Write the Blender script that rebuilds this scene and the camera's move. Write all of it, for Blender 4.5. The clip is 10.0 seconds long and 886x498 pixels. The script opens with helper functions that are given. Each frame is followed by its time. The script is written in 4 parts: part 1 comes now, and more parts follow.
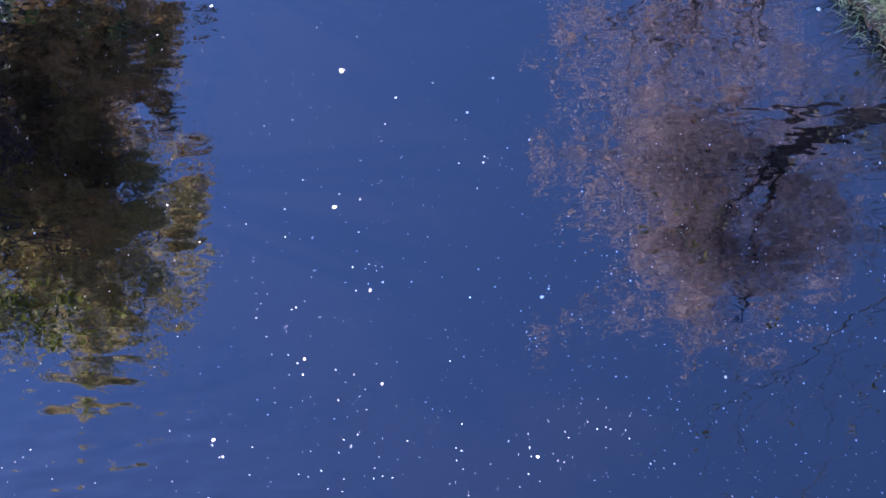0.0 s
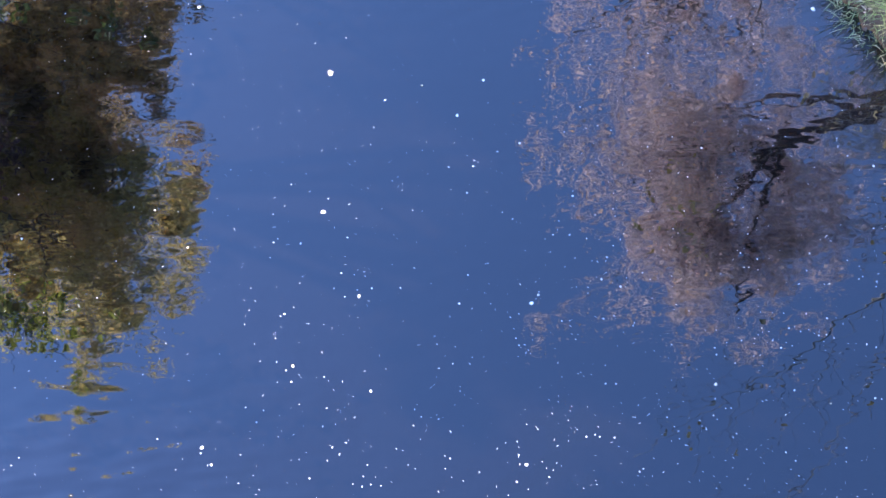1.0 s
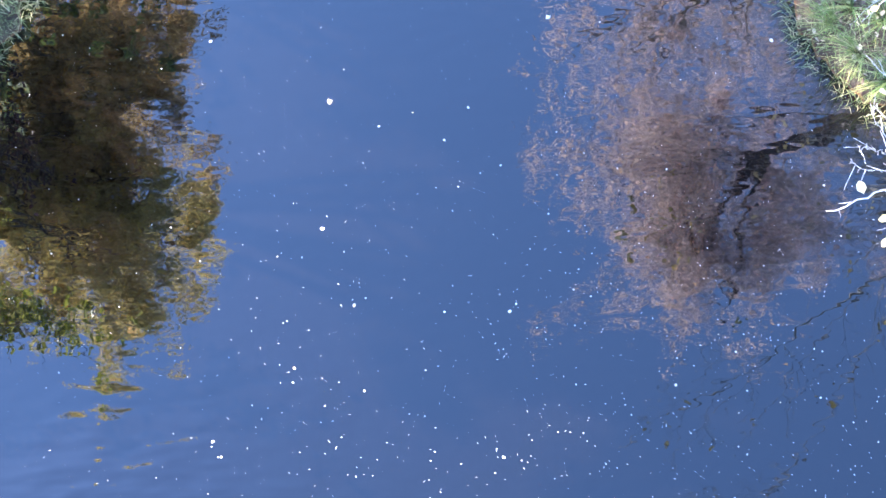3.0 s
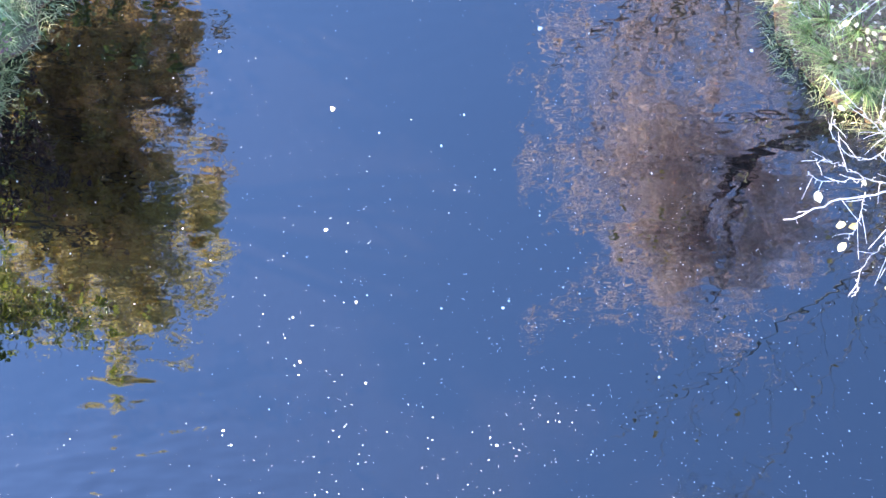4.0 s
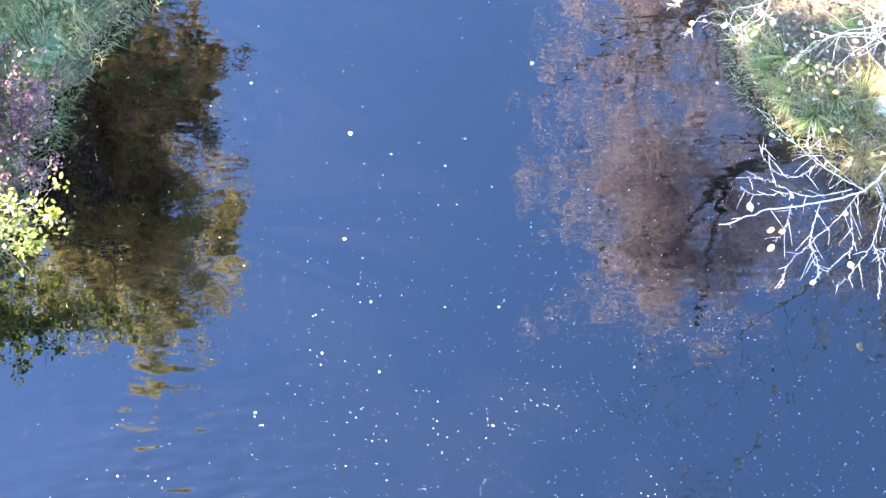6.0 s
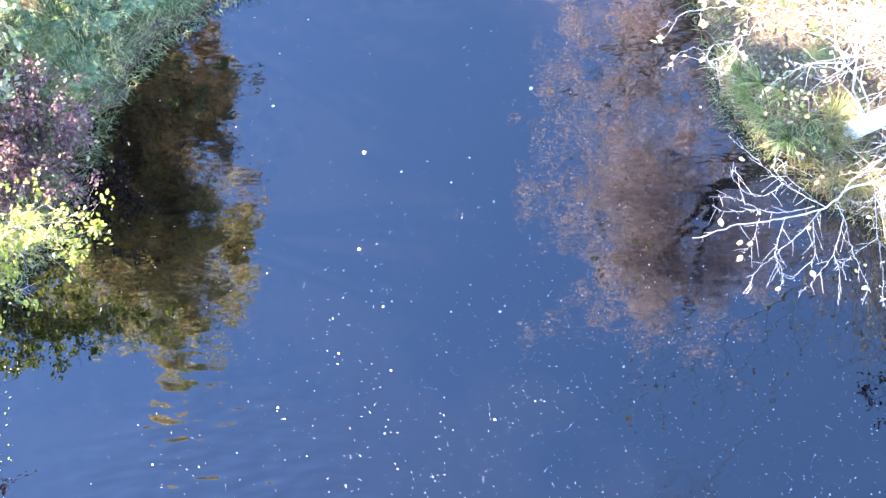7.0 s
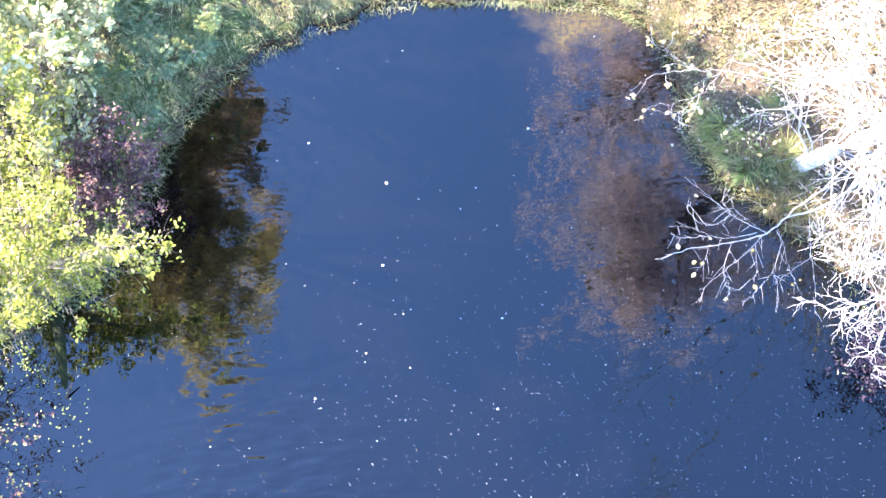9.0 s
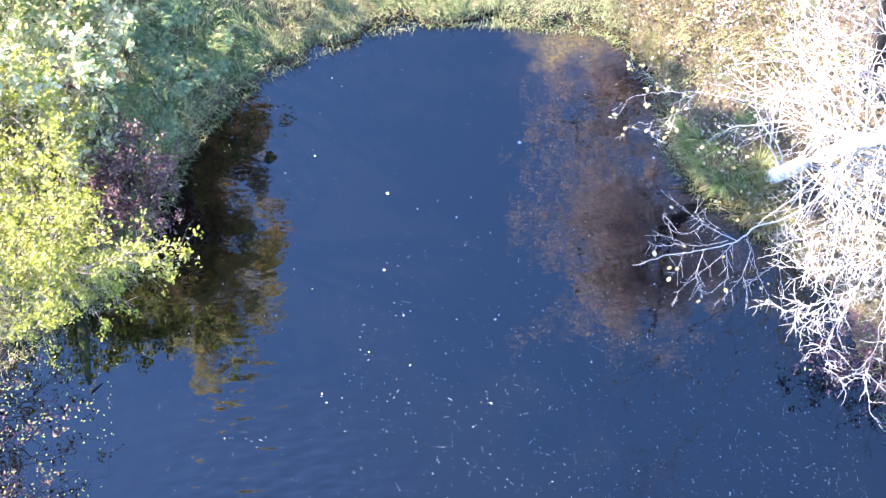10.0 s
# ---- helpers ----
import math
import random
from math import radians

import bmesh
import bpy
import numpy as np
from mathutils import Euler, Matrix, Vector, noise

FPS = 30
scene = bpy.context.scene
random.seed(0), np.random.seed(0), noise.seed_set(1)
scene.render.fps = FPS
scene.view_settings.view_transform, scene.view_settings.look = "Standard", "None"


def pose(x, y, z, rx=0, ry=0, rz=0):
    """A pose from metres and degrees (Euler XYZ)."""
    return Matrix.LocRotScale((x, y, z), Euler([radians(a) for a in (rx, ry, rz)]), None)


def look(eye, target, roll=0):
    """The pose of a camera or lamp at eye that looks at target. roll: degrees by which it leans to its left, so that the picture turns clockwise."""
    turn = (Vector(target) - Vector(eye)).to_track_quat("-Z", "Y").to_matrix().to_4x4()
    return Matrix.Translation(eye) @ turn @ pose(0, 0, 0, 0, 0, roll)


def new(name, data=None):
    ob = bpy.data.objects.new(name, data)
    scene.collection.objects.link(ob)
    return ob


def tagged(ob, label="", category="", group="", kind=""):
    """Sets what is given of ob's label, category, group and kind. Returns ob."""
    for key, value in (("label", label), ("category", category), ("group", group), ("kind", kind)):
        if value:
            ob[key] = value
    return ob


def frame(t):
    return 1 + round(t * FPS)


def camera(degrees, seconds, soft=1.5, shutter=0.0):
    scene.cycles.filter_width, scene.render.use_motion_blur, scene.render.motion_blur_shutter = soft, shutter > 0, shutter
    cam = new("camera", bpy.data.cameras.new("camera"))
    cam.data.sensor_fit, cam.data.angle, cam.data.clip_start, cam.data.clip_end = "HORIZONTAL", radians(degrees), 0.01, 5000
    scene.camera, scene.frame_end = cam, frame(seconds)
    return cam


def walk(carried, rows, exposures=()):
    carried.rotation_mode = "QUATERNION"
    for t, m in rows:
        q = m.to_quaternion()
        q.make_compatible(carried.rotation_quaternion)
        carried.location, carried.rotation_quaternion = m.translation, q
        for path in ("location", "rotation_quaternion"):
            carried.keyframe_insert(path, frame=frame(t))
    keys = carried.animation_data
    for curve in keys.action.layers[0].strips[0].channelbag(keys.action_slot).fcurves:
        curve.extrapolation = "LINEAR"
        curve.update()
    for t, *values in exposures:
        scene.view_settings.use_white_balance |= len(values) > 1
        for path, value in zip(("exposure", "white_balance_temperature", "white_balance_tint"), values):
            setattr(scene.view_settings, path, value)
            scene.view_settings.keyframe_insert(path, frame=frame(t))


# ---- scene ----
# ---------------------------------------------------------------- camera and its way
cam = camera(43.0, 10.0, soft=1.5)
PATH = [
    (0.0, pose(-0.335, -0.333, 7.637, 19.75, 0.24, -0.36)),
    (0.5, pose(-0.283, -0.209, 7.640, 18.84, 0.31, -0.38)),
    (1.0, pose(-0.227, -0.103, 7.664, 18.42, 0.46, -0.36)),
    (1.5, pose(-0.176, -0.040, 7.669, 18.14, 0.62, -0.33)),
    (2.0, pose(-0.110, -0.045, 7.788, 18.08, 1.00, -0.24)),
    (2.5, pose(-0.008, -0.150, 8.183, 18.21, 1.45, -0.13)),
    (4.0, pose(0.109, -0.330, 9.026, 17.74, 1.65, -0.10)),
    (4.5, pose(0.133, -0.488, 9.373, 18.00, 1.70, -0.12)),
    (5.0, pose(0.144, -0.631, 9.684, 18.29, 1.71, -0.08)),
    (6.5, pose(0.128, -1.033, 10.729, 19.06, 1.77, 0.12)),
    (7.0, pose(0.106, -1.212, 11.272, 19.30, 1.73, 0.18)),
    (7.5, pose(0.071, -1.386, 11.839, 19.49, 1.65, 0.23)),
    (8.0, pose(0.049, -1.555, 12.361, 19.65, 1.68, 0.25)),
    (8.5, pose(0.034, -1.715, 12.855, 19.76, 1.68, 0.24)),
    (9.0, pose(0.004, -1.869, 13.355, 19.86, 1.58, 0.21)),
    (9.5, pose(-0.008, -2.021, 13.858, 19.92, 1.48, 0.15)),
    (10.0, pose(-0.011, -2.188, 14.374, 19.98, 1.30, 0.10)),
]
EXPOSURES = [(0.0, 2.97, 5600, 42), (0.5, 3.35, 5850, 34), (1.0, 3.55, 6000, 30), (2.5, 3.9, 6250, 25), (5.0, 4.06, 6450, 22), (7.5, 3.9, 6350, 23),
             (9.0, 3.5, 6150, 23), (10.0, 3.2, 6050, 22)]
walk(cam, PATH, EXPOSURES)

# ---------------------------------------------------------------- sky and sun
SUN_ELEVATION, SUN_AZIMUTH = 37.0, 296.0      # azimuth: clockwise from +y
world = bpy.data.worlds.new("sky")
scene.world = world
world.use_nodes = True
sky = world.node_tree.nodes.new("ShaderNodeTexSky")
sky.sky_type, sky.sun_disc = "NISHITA", False
sky.sun_elevation, sky.sun_rotation = radians(SUN_ELEVATION), radians(SUN_AZIMUTH)
sky.air_density, sky.dust_density, sky.ozone_density = 1.0, 0.1, 5.0
background = world.node_tree.nodes["Background"]
background.inputs["Strength"].default_value = 0.132
world.node_tree.links.new(sky.outputs["Color"], background.inputs["Color"])

sun_data = bpy.data.lights.new("sun", "SUN")
sun_data.energy, sun_data.angle, sun_data.color = 4.9, radians(0.53), (1.0, 0.89, 0.73)
sun_from = Vector((math.sin(radians(SUN_AZIMUTH)) * math.cos(radians(SUN_ELEVATION)),
                   math.cos(radians(SUN_AZIMUTH)) * math.cos(radians(SUN_ELEVATION)), math.sin(radians(SUN_ELEVATION))))
sun = new("sun", sun_data)
sun.matrix_world = look(sun_from * 60, (0, 0, 0))

# ---------------------------------------------------------------- materials
rng = np.random.default_rng(7)


class Nodes:
    """A node material under construction."""

    def __init__(self, name):
        self.material = bpy.data.materials.new(name)
        self.material.use_nodes = True
        self.tree = self.material.node_tree
        self.tree.nodes.clear()
        self.out = self.tree.nodes.new("ShaderNodeOutputMaterial")

    def add(self, kind, values=None, **settings):
        node = self.tree.nodes.new("ShaderNode" + kind)
        for key, value in settings.items():
            setattr(node, key, value)
        for key, value in (values or {}).items():
            if isinstance(value, bpy.types.NodeSocket):
                self.tree.links.new(value, node.inputs[key])
            else:
                node.inputs[key].default_value = value
        return node

    def place(self, scale=(1, 1, 1)):
        coords = self.add("TexCoord")
        return self.add("Mapping", {"Vector": coords.outputs["Object"], "Scale": scale}).outputs["Vector"]

    def noise(self, vector, scale, detail=3.0, rough=0.55):
        return self.add("TexNoise", {"Vector": vector, "Scale": scale, "Detail": detail, "Roughness": rough}).outputs["Fac"]

    def ramp(self, fac, *stops):
        node = self.add("ValToRGB", {"Fac": fac})
        while len(node.color_ramp.elements) < len(stops):
            node.color_ramp.elements.new(0.5)
        for element, (where, colour) in zip(node.color_ramp.elements, stops):
            element.position, element.color = where, (*colour, 1)
        return node.outputs["Color"]

    def mix(self, fac, a, b, blend="MIX"):
        node = self.add("MixRGB", {"Fac": fac}, blend_type=blend)
        for key, value in (("Color1", a), ("Color2", b)):
            if isinstance(value, bpy.types.NodeSocket):
                self.tree.links.new(value, node.inputs[key])
            else:
                node.inputs[key].default_value = (*value, 1)
        return node.outputs["Color"]

    def math(self, operation, a, b):
        return self.add("Math", {0: a, 1: b}, operation=operation).outputs["Value"]

    def bump(self, height, strength, distance=0.02):
        return self.add("Bump", {"Height": height, "Strength": strength, "Distance": distance}).outputs["Normal"]

    def surface(self, shader):
        self.tree.links.new(shader.outputs[0], self.out.inputs["Surface"])
        return self.material


def leaf_material(name, stops, translucent=0.35, rough=0.5, single=False):
    """Leaves: colour from leaf to leaf, veins of blotchy wear, light through the blade."""
    n = Nodes(name)
    pick = n.add("ObjectInfo").outputs["Random"] if single else n.add("NewGeometry").outputs["Random Per Island"]
    colour = n.ramp(pick, *stops)
    blotch = n.noise(n.place(), 60.0, 2.0)
    colour = n.mix(n.math("MULTIPLY", blotch, 0.28), colour, (0.09, 0.06, 0.02))
    face = n.add("BsdfPrincipled", {"Base Color": colour, "Roughness": rough, "Specular IOR Level": 0.35})
    back = n.add("BsdfTranslucent", {"Color": colour})
    return n.surface(n.add("MixShader", {0: translucent, 1: face.outputs[0], 2: back.outputs[0]}))


def bark_material(name, light, dark, ring=0.0, scale=1.0):
    """Bark: patches at two scales; ring darkens thin bands across the stem, as on birch."""
    n = Nodes(name)
    at = n.place()
    patches = n.noise(at, 9.0 * scale, 4.0, 0.65)
    fine = n.noise(at, 70.0 * scale, 3.0)
    colour = n.mix(n.ramp(patches, (0.42, (0, 0, 0)), (0.66, (1, 1, 1))), light, dark)
    if ring:
        bands = n.noise(n.place((3.0, 3.0, 42.0)), 1.6, 3.0, 0.7)
        colour = n.mix(n.math("MULTIPLY", n.ramp(bands, (0.60, (0, 0, 0)), (0.68, (1, 1, 1))), ring), colour, (0.05, 0.04, 0.035))
    colour = n.mix(n.math("MULTIPLY", fine, 0.35), colour, dark)
    normal = n.bump(n.math("ADD", patches, fine), 0.5, 0.01)
    return n.surface(n.add("BsdfPrincipled", {"Base Color": colour, "Roughness": 0.85, "Specular IOR Level": 0.15, "Normal": normal}))


def water_material():
    """Still pond water: brown and clear in depth, a mirror at its skin, with slight wind ripples."""
    n = Nodes("pond_water")
    swell = n.noise(n.place((0.8, 1.8, 1.0)), 1.1, 0.0)
    wavelet = n.noise(n.place((1.0, 2.2, 1.0)), 4.5, 0.0)
    # a breeze roughens the surface in one corner of the pond and hardly anywhere else
    away = n.add("VectorMath", {0: n.place(), 1: (-2.4, -0.6, 0.0)}, operation="DISTANCE").outputs["Value"]
    breeze = n.add("MapRange", {"Value": n.math("ADD", away, n.math("MULTIPLY", n.noise(n.place(), 0.9, 2.0), 2.0)), "From Min": 3.4, "From Max": 1.2}).outputs[0]
    slant = n.add("Mapping", {"Vector": n.add("TexCoord").outputs["Object"], "Rotation": (0, 0, radians(55)), "Scale": (1.0, 3.2, 1.0)}).outputs["Vector"]
    ripple = n.noise(slant, 2.4, 1.0, 0.45)
    fine = n.noise(n.place((1.0, 1.9, 1.0)), 11.0, 0.0)
    height = n.math("ADD", n.math("MULTIPLY", swell, 0.28), n.math("MULTIPLY", wavelet, 0.2))
    height = n.math("ADD", height, n.math("MULTIPLY", fine, 0.06))
    height = n.math("ADD", height, n.math("MULTIPLY", n.math("MULTIPLY", ripple, breeze), 6.0))
    normal = n.bump(height, 0.45, 0.014)
    fresnel = n.add("Fresnel", {"IOR": 1.67, "Normal": normal}).outputs["Fac"]
    mirror = n.add("BsdfGlossy", {"Color": (0.81, 0.945, 1, 1), "Roughness": 0.020, "Normal": normal})
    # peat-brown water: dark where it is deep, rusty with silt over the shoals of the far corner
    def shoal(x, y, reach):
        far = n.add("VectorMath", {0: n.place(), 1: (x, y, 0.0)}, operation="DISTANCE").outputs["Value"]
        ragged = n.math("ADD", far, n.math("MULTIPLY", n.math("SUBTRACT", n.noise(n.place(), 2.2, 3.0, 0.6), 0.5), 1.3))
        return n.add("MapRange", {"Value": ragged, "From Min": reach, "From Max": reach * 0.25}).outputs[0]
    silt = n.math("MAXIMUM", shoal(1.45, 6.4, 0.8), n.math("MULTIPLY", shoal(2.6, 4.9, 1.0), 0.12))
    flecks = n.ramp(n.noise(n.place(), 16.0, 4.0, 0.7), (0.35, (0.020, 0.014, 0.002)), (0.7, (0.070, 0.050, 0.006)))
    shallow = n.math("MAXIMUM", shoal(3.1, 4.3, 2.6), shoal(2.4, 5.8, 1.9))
    # a faint haze put into the body colour, lifting the dark west reflections
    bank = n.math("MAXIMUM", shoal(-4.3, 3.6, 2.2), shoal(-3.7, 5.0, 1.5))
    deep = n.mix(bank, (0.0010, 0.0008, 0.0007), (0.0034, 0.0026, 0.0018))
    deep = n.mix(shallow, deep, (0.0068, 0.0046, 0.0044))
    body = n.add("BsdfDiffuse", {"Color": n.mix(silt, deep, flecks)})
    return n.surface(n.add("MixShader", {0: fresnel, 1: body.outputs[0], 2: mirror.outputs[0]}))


def ground_material():
    """Bank soil with moss, needles and rotting leaves; dark mud under the water."""
    n = Nodes("bank_soil")
    at = n.place()
    litter = n.noise(at, 26.0, 4.0, 0.7)
    broad = n.noise(at, 1.4, 3.0)
    soil = n.ramp(litter, (0.30, (0.035, 0.027, 0.018)), (0.52, (0.085, 0.067, 0.042)), (0.72, (0.17, 0.137, 0.09)))
    moss = n.ramp(n.noise(at, 40.0, 3.0), (0.3, (0.030, 0.055, 0.018)), (0.7, (0.10, 0.14, 0.05)))
    off = n.add("VectorMath", {0: at, 1: (4.6, 5.2, 0.0)}, operation="DISTANCE").outputs["Value"]
    bare = n.add("MapRange", {"Value": off, "From Min": 5.0, "From Max": 2.5, "To Min": 0.0, "To Max": 0.16}).outputs[0]
    land = n.mix(n.ramp(n.math("SUBTRACT", broad, bare), (0.44, (0, 0, 0)), (0.56, (1, 1, 1))), soil, moss)
    mud = n.ramp(n.noise(at, 1.6, 3.0, 0.5), (0.35, (0.034, 0.024, 0.017)), (0.65, (0.046, 0.033, 0.023)))
    rust = n.ramp(n.noise(at, 18.0, 4.0, 0.7), (0.3, (0.05, 0.028, 0.012)), (0.7, (0.26, 0.13, 0.045)))
    depth = n.add("SeparateXYZ", {0: at}).outputs["Z"]
    shoal = n.add("MapRange", {"Value": n.math("ADD", depth, n.math("MULTIPLY", n.math("SUBTRACT", broad, 0.5), 0.35)),
                               "From Min": -0.30, "From Max": -0.08}).outputs[0]
    bed = n.mix(shoal, mud, rust)
    above = n.add("MapRange", {"Value": depth, "From Min": -0.02, "From Max": 0.03}).outputs[0]
    wet = n.add("MapRange", {"Value": n.math("ADD", depth, n.math("MULTIPLY", litter, 0.10)), "From Min": 0.08, "From Max": 0.20}).outputs[0]
    land = n.mix(wet, mud, land)
    colour = n.mix(above, bed, land)
    normal = n.bump(litter, 0.9, 0.03)
    return n.surface(n.add("BsdfPrincipled", {"Base Color": colour, "Roughness": 0.95, "Specular IOR Level": 0.2, "Normal": normal}))


def plain_material(name, a, b, scale=40.0, rough=0.7):
    n = Nodes(name)
    colour = n.mix(n.noise(n.place(), scale, 3.0), a, b)
    return n.surface(n.add("BsdfPrincipled", {"Base Color": colour, "Roughness": rough}))


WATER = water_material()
SOIL = ground_material()
BIRCH_BARK = bark_material("birch_bark", (0.74, 0.71, 0.66), (0.36, 0.32, 0.28), ring=0.8)
WINE_TWIG = bark_material("wine_twig", (0.055, 0.026, 0.036), (0.03, 0.016, 0.02))
WEB_TWIG = bark_material("birch_branch", (0.50, 0.48, 0.45), (0.24, 0.21, 0.19))
BIRCH_TWIG = bark_material("birch_twig", (0.52, 0.50, 0.48), (0.28, 0.25, 0.24))
RUSSET_TWIG = bark_material("russet_twig", (0.56, 0.46, 0.45), (0.32, 0.25, 0.245))
DARK_BARK = bark_material("dark_bark", (0.055, 0.045, 0.04), (0.022, 0.018, 0.017))
ALDER_BARK = bark_material("alder_bark", (0.17, 0.14, 0.11), (0.06, 0.048, 0.038))
SHRUB_BARK = bark_material("shrub_bark", (0.36, 0.30, 0.24), (0.15, 0.11, 0.085))
LOG_BARK = bark_material("mossy_log", (0.012, 0.020, 0.004), (0.006, 0.007, 0.003))
OLIVE_LEAVES = leaf_material("olive_leaves", [(0.0, (0.54, 0.42, 0.15)), (0.5, (0.67, 0.54, 0.21)), (0.85, (0.76, 0.62, 0.25)), (1.0, (0.80, 0.50, 0.24))], 0.75)
# the olive leaves again, with the shade near the bank put into the colour
SHADED_LEAVES = leaf_material("shaded_olive_leaves", [(0.0, (0.40, 0.28, 0.13)), (0.5, (0.52, 0.37, 0.17)), (1.0, (0.62, 0.42, 0.20))], 0.65)
WILLOW_LEAVES = leaf_material("willow_leaves", [(0.0, (0.15, 0.18, 0.03)), (0.4, (0.30, 0.34, 0.05)), (0.75, (0.47, 0.48, 0.09)), (1.0, (0.62, 0.60, 0.24))], 0.55, 0.4)
RUSSET_LEAVES = leaf_material("russet_leaves", [(0.0, (0.64, 0.52, 0.55)), (0.65, (0.74, 0.58, 0.59)), (0.9, (0.78, 0.56, 0.48)), (1.0, (0.84, 0.50, 0.26))], 0.65)
WINE_LEAVES = leaf_material("wine_leaves", [(0.0, (0.08, 0.034, 0.052)), (0.6, (0.14, 0.066, 0.085)), (0.88, (0.18, 0.12, 0.09)), (1.0, (0.34, 0.34, 0.13))], 0.2)
BRIAR_LEAVES = leaf_material("briar_leaves", [(0.0, (0.08, 0.032, 0.045)), (0.45, (0.12, 0.055, 0.055)), (0.55, (0.14, 0.16, 0.05)), (0.88, (0.25, 0.25, 0.08)), (1.0, (0.32, 0.17, 0.07))], 0.25)
FERN_GREEN = leaf_material("fern_green", [(0.0, (0.11, 0.21, 0.10)), (0.6, (0.21, 0.34, 0.17)), (1.0, (0.42, 0.48, 0.24))], 0.3)
BROAD_GREEN = leaf_material("broad_green", [(0.0, (0.11, 0.16, 0.05)), (0.7, (0.22, 0.29, 0.09)), (1.0, (0.42, 0.38, 0.12))], 0.3)
GRASS = leaf_material("grass", [(0.0, (0.11, 0.16, 0.06)), (0.45, (0.22, 0.28, 0.12)), (0.75, (0.36, 0.36, 0.18)), (1.0, (0.48, 0.42, 0.26))], 0.3)
SEDGE = leaf_material("sedge", [(0.0, (0.08, 0.15, 0.03)), (0.55, (0.18, 0.28, 0.07)), (1.0, (0.42, 0.42, 0.17))], 0.3, 0.4, single=True)
DRY_SEDGE = leaf_material("dry_sedge", [(0.0, (0.22, 0.20, 0.07)), (0.6, (0.36, 0.30, 0.12)), (1.0, (0.20, 0.24, 0.07))], 0.3, 0.5)
DRY_BLADE = leaf_material("dry_blade", [(0.0, (0.16, 0.15, 0.05)), (0.6, (0.28, 0.23, 0.09)), (1.0, (0.13, 0.17, 0.05))], 0.3, 0.5, single=True)
FALLEN = leaf_material("fallen_leaves", [(0.0, (0.05, 0.034, 0.024)), (0.4, (0.12, 0.085, 0.06)), (0.75, (0.27, 0.21, 0.15)), (1.0, (0.50, 0.43, 0.34))], 0.15)
STRAW = leaf_material("straw", [(0.0, (0.19, 0.17, 0.07)), (0.6, (0.32, 0.27, 0.14)), (1.0, (0.20, 0.25, 0.08))], 0.3)
SALLOW_LEAVES = leaf_material("sallow_leaves", [(0.0, (0.30, 0.36, 0.16)), (0.5, (0.52, 0.56, 0.30)), (1.0, (0.70, 0.70, 0.50))], 0.35, 0.35)
PALE_LEAVES = leaf_material("pale_leaves", [(0.0, (0.50, 0.40, 0.14)), (0.6, (0.62, 0.54, 0.30)), (1.0, (0.68, 0.62, 0.48))], 0.3)
PALE_LEAF = leaf_material("pale_leaf", [(0.0, (0.48, 0.34, 0.09)), (0.5, (0.54, 0.44, 0.17)), (1.0, (0.58, 0.52, 0.34))], 0.3, 0.45, single=True)
FLOAT_LEAF = leaf_material("floating_leaf", [(0.0, (0.72, 0.72, 0.70)), (0.7, (0.62, 0.60, 0.52)), (1.0, (0.60, 0.42, 0.20))], 0.1, 0.6, single=True)
FLUFF = plain_material("seed_fluff", (0.66, 0.67, 0.67), (0.36, 0.36, 0.35))


# ---------------------------------------------------------------- helpers for meshes
def mesh_object(name, verts, faces, material, parent=None, label="", smooth=False):
    me = bpy.data.meshes.new(name)
    verts = np.asarray(verts, float)
    me.from_pydata(verts.tolist(), [], faces if isinstance(faces, list) else faces.tolist())
    me.materials.append(material)
    if smooth:
        me.polygons.foreach_set("use_smooth", [True] * len(me.polygons))
    me.update()
    ob = new(name, me)
    if parent is not None:
        ob.parent = parent
    return tagged(ob, label=label)


def empty(name, at, label, category, group="", kind=""):
    ob = new(name)
    ob.location = at
    ob.empty_display_size = 0.1
    return tagged(ob, label=label, category=category, group=group, kind=kind)


def unit(v):
    v = np.asarray(v, float)
    return v / np.maximum(np.linalg.norm(v, axis=-1, keepdims=True), 1e-9)


def curve(points, count):
    """A smooth line (Catmull-Rom) through a few points."""
    p = np.asarray(points, float)
    p = np.concatenate([[2 * p[0] - p[1]], p, [2 * p[-1] - p[-2]]])
    out = []
    for s in np.linspace(0, len(p) - 3 - 1e-6, count):
        i, u = int(s), s - int(s)
        a, b, c, d = p[i : i + 4]
        out.append(0.5 * (2 * b + (c - a) * u + (2 * a - 5 * b + 4 * c - d) * u**2 + (3 * b - a - 3 * c + d) * u**3))
    return np.array(out)


def tubes(lines, sides=6):
    """Verts and faces of tapered tubes along lines of (points, radii)."""
    verts, faces, base = [], [], 0
    ring = np.linspace(0, 2 * math.pi, sides, endpoint=False)
    for points, radii in lines:
        points, radii = np.asarray(points, float), np.asarray(radii, float)
        along = unit(np.gradient(points, axis=0))
        side = unit(np.cross(along, np.where(np.abs(along[:, 2:3]) > 0.9, [[1.0, 0, 0]], [[0, 0, 1.0]])))
        other = np.cross(along, side)
        rings = points[:, None] + radii[:, None, None] * (np.cos(ring)[None, :, None] * side[:, None] + np.sin(ring)[None, :, None] * other[:, None])
        verts.append(rings.reshape(-1, 3))
        for i in range(len(points) - 1):
            for j in range(sides):
                a, b = base + i * sides + j, base + i * sides + (j + 1) % sides
                faces.append((a, b, b + sides, a + sides))
        faces.append(tuple(base + j for j in range(sides))[::-1])
        faces.append(tuple(base + (len(points) - 1) * sides + j for j in range(sides)))
        base += len(points) * sides
    return np.concatenate(verts), faces


